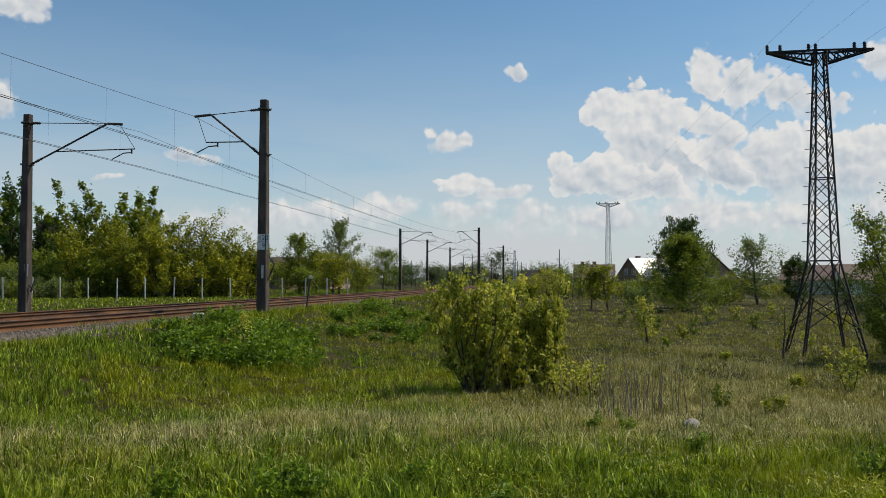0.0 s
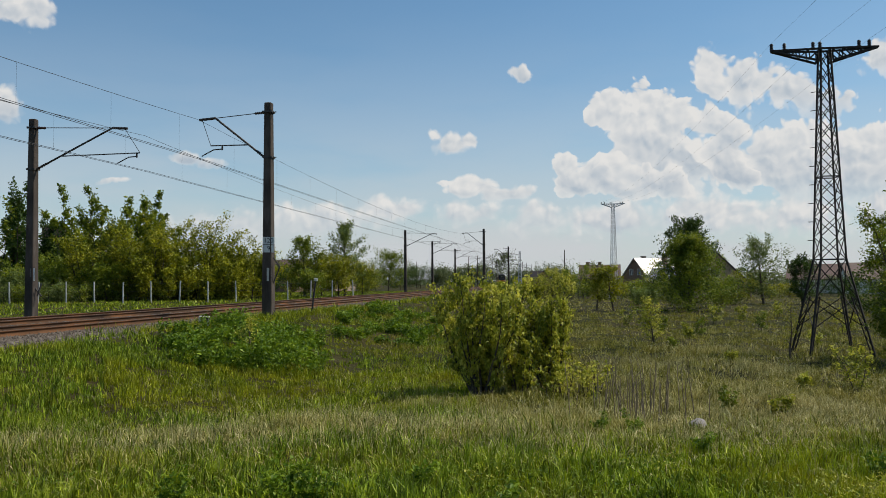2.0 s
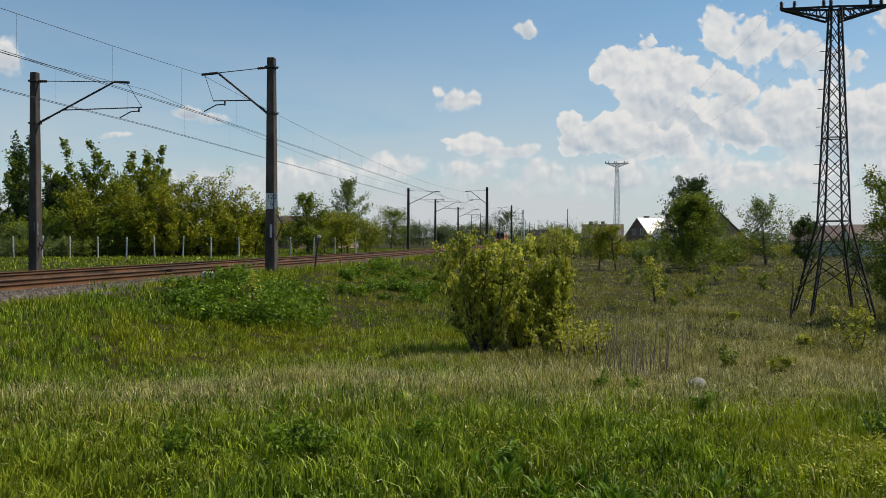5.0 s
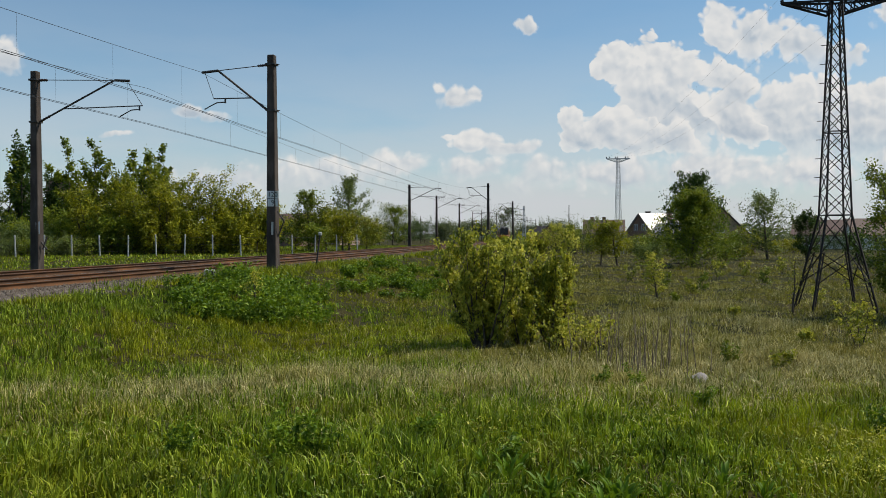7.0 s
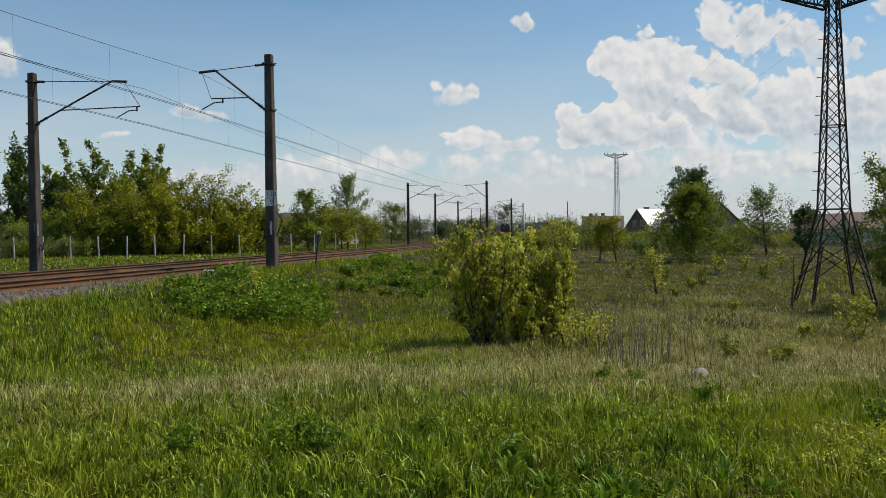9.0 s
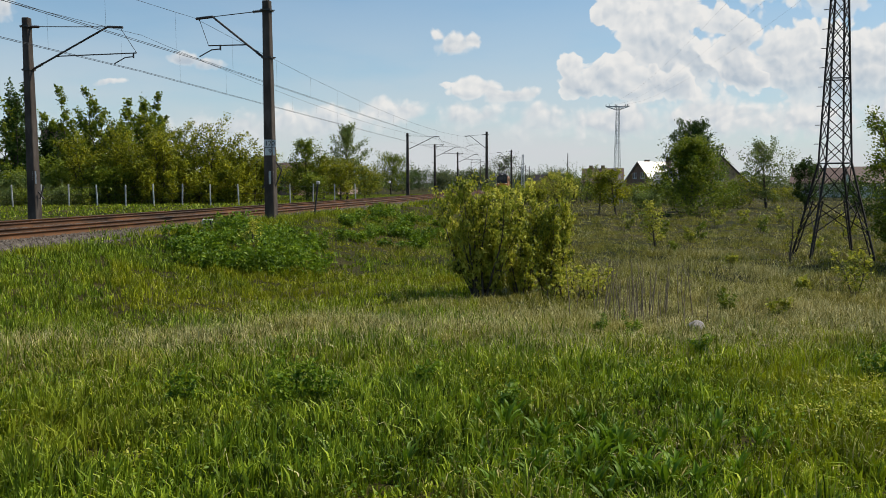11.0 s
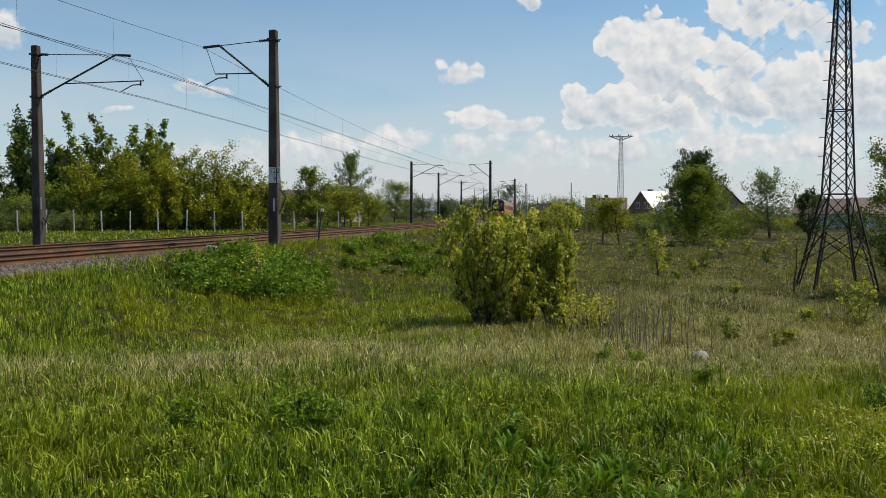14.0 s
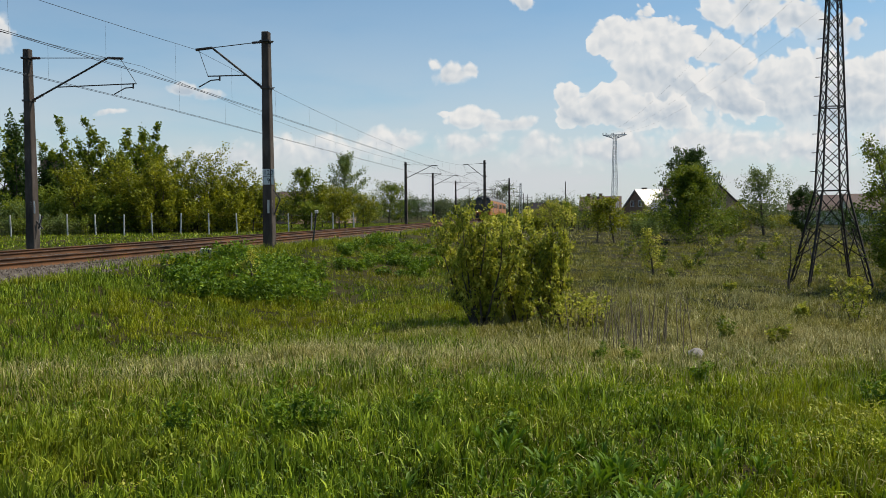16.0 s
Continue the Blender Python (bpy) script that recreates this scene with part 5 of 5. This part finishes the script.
def build_houses():
    house("house", 45.9, 185, -62, 8.4, 9.5, 3.2, 7.3, M_BRICK, M_ROOF_S, "brown house with a glinting tiled gable roof",
          [("gable", -1.3, 4.2, 1.1, 1.3), ("gable", 1.3, 4.2, 1.1, 1.3), ("gable", 0, 1.4, 1.6, 1.3)], [(1.6, 2.5, 1.0, M_BRICK), (-0.5, -2, 0.5, M_ROOF_B)], z=-0.6)
    house("house", 47.6, 175, 48, 7.0, 8, 2.3, 4.9, M_WALL_P, M_ROOF_S, "low wing of a house with a pale sheet roof", [], [(0.5, 1.0, 0.9, M_BRICK)], z=-0.6)
    house("house", 38.79, 210, 78, 8, 9.5, 3.4, 6.6, M_BRICK, M_ROOF_R, "long house with a dull brown-red roof", [("left", -3, 1.6, 1.3, 1.4), ("left", 3, 1.6, 1.3, 1.4)], [(0, 0, 0.8, M_BRICK), (0, 3, 0.8, M_BRICK)])
    house("house", 37.33, 118, -8, 9.4, 11, 1.9, 6.6, M_WALL_P, M_ROOF_B, "house with a steep dark roof edge and cream gable", [("gable", 2.2, 1.4, 1.2, 1.2), ("gable", 0, 3.6, 1.2, 1.2)])
    house("house", 68.43, 150, 62, 8.0, 11, 2.8, 5.3, M_WALL_W, M_ROOF_R, "white house with a dull red tiled roof", [("gable", 0, 1.5, 1.4, 1.3), ("left", 2, 1.5, 1.3, 1.3)], [(0, 2, 0.8, M_BRICK)])
    house("house", 73.42, 140, 75, 8.0, 11, 2.8, 5.3, M_WALL_W, M_ROOF_R, "white house with a dull red roof behind trees", [("left", 2, 1.5, 1.3, 1.3)], [(0, 0, 0.8, M_BRICK)])
    house("house", -21.61, 150, 60, 6.0, 7, 2.6, 4.8, M_WALL_P, M_ROOF_B, "pale house half hidden behind trees", [("left", 0, 1.6, 1.2, 1.3)], None)
    house("house", -27.72, 135, 70, 7.5, 10, 3.2, 5.4, M_BRICK, M_ROOF_R, "brick house with a red roof behind the trees", [("left", 0, 1.6, 1.2, 1.3)], None)
    house("house", 27.22, 250, 20, 5.5, 7, 3.0, 5.6, M_BRICK, M_ROOF_B, "dark low house by the far railway", [("left", 0, 1.6, 1.2, 1.3)], None)
    x, d = -91.66, 190.0
    b = thing("brick_block", pose(x, d, 0, 0, 0, 12), "tall brown brick block rising behind the thicket", "building")
    bm = bmesh.new()
    box(bm, (0, 0, 7.4), (4.2, 5.0, 15.2))
    part("wall", bm, M_BRICK, b)
    bm = bmesh.new()
    box(bm, (0, 0, 15.15), (4.6, 5.4, 0.35))
    part("roof", bm, M_ROOF_B, b)
    for dx in (-1.5, 1.6):
        bm = bmesh.new()
        bar(bm, (dx, 0, 15.2), (dx, 0, 17.6), 0.18, sides=6)
        part("vent_pipe", bm, M_IRON, b)


build_houses()


def build_car():
    x, d = 26.84, 330.0
    ob = thing("car", pose(x, d, on_land(x, d, 0.0), 0, 0, 75), "silver car parked beside the railway", "car")
    bm = bmesh.new()
    side = [(-2.1, .35), (2.1, .35), (2.15, .75), (1.2, .92), (.6, 1.42), (-1.2, 1.45), (-2.0, .95)]
    a = [bm.verts.new((u, -.85, z)) for u, z in side]
    b = [bm.verts.new((u, .85, z)) for u, z in side]
    bm.faces.new(a)
    bm.faces.new(b[::-1])
    for i in range(7):
        j = (i + 1) % 7
        bm.faces.new((a[i], b[i], b[j], a[j]))
    part("body", bm, M_WHITE, ob)
    for sy in (-1, 1):
        bm = bmesh.new()
        box(bm, (-.3, sy * .855, 1.14), (1.7, .02, .36))
        part("side_window", bm, M_GLASSD, ob)
        for sx in (-1.3, 1.3):
            bm = bmesh.new()
            bar(bm, (sx, sy * .70, .31), (sx, sy * .88, .31), .62, sides=16)
            part("wheel", bm, M_BLACK, ob)


build_car()


# ------------------------------------------------------------------ the train
def ring_body(name, section, y0, y1, mat, ends=((0, 1.0), )):
    bm = bmesh.new()
    rows = []
    for yy, k in ends:
        rows.append([bm.verts.new((u * k, yy, z)) for u, z in section])
    n = len(section)
    for a, b in zip(rows, rows[1:]):
        for i in range(n):
            bm.faces.new((a[i], b[i], b[(i + 1) % n], a[(i + 1) % n]))
    bm.faces.new(rows[0])
    bm.faces.new(rows[-1][::-1])
    return bm


def train_car(lead, tail, panto):
    """One coach of the unit; its nose or end points to -y; z is measured from the rail."""
    L = 20.8
    ob = thing("train_coach", pose(0, 0, 0), "orange railcar coach with dark front" if lead else "orange electric railcar coach with grey roof", "train", "approaching train")
    y0, y1 = -L / 2, L / 2
    low = [(-1.42, .85), (1.42, .85), (1.45, 1.3), (1.45, 3.42), (-1.45, 3.42), (-1.45, 1.3)]
    roof = [(-1.45, 3.425), (1.45, 3.425), (1.32, 3.78), (.95, 4.02), (0, 4.14), (-.95, 4.02), (-1.32, 3.78)]
    e = ((y0, .93), (y0 + .7, 1.0), (y1, 1.0)) if lead else ((y0, 1.0), (y1, 1.0))
    part("body", ring_body("body", low, y0, y1, None, e), M_ORANGE, ob)
    part("roof", ring_body("roof", roof, y0, y1, None, e), M_TRAINROOF, ob, "grey rounded roof")
    for s in (-1, 1):
        for k in range(9):
            yy = y0 + 2.6 + k * 1.95
            bm = bmesh.new()
            if k in (2, 6):
                box(bm, (s * 1.452, yy, 2.1), (.03, 1.2, 2.1))
                part("door", bm, M_TRAINROOF, ob, "grey sliding door")
            else:
                box(bm, (s * 1.452, yy, 2.55), (.03, 1.35, .85), bevel=0.0)
                part("window", bm, M_GLASSD, ob)
    for yc in (y0 + 3.4, y1 - 3.4):
        bg_ = part("bogie", (lambda b: (box(b, (0, yc, .62), (2.3, 3.2, .35)), b)[1])(bmesh.new()), M_BLACK, ob)
        for dy in (-1.2, 1.2):
            bm = bmesh.new()
            bar(bm, (-.80, yc + dy, .46), (.80, yc + dy, .46), .92, sides=16)
            part("wheelset", bm, M_IRON, bg_)
    for k in range(4):
        bm = bmesh.new()
        box(bm, (0, y0 + 3.5 + k * 4.4, 4.18), (1.1, 1.6, .28), bevel=.05)
        part("roof_box", bm, M_TRAINROOF, ob)
    if lead:
        bm = bmesh.new()
        box(bm, (0, y0 - .03, 2.62), (2.72, .08, 1.95), bevel=.03)
        box(bm, (0, y0 + .25, 3.72), (2.3, .6, .5), bevel=.12)
        fr = part("front_panel", bm, M_BLACK, ob, "black front panel")
        for sx in (-.64, .64):
            bm = bmesh.new()
            box(bm, (sx, y0 - .08, 2.9), (1.2, .04, 1.05), bevel=.015)
            part("windscreen", bm, M_GLASSD, fr, "dark windscreen")
        for sx, zz in ((-.95, 1.55), (.95, 1.55), (0, 3.78)):
            bm = bmesh.new()
            bar(bm, (sx, y0 - .12, zz), (sx, y0 + .2, zz), .17, sides=14)
            part("headlight", bm, M_LAMP, ob, "lit round headlight")
        for sx in (-.87, .87):
            bm = bmesh.new()
            bar(bm, (sx, y0 - .55, 1.05), (sx, y0, 1.05), .16, sides=10)
            bar(bm, (sx, y0 - .62, 1.05), (sx, y0 - .55, 1.05), .45, sides=14)
            part("buffer", bm, M_BLACK, ob)
        bm = bmesh.new()
        box(bm, (0, y0 + .1, .62), (2.5, .1, .5), bevel=.02)
        part("snow_guard", bm, M_BLACK, ob)
    if panto:
        for yc in (-5.5, 5.5):
            bm = bmesh.new()
            for sx in (-.5, .5):
                up = yc < 0
                zt = 6.1 if up else 4.75
                bar(bm, (sx, yc - .5, 4.3), (sx * .8, yc + .9, (4.3 + zt) / 2), .06, sides=6)
                bar(bm, (sx * .8, yc + .9, (4.3 + zt) / 2), (sx, yc - .3, zt), .05, sides=6)
            bar(bm, (-.8, yc - .3, zt + .04), (.8, yc - .3, zt + .04), .09, sides=6)
            part("pantograph", bm, M_IRON, ob, "dark folded steel pantograph")
    return ob


TRAIN = [train_car(True, False, False), train_car(False, False, True), train_car(False, True, False)]


def motions():
    """The train comes slowly round the bend on the near track."""
    for i, coach in enumerate(TRAIN):
        rows = []
        for k in range(33):
            t = k * 0.5
            yc = 351.5 - 13.0 * t + 10.4 + 21.3 * i
            x = float(track_x(yc))
            dx = float(track_x(yc + 5) - track_x(yc - 5)) / 10
            rows.append((t, pose(x, yc, RAIL_Z, 0, 0, math.degrees(math.atan2(-dx, 1)))))
        walk(coach, rows)


motions()
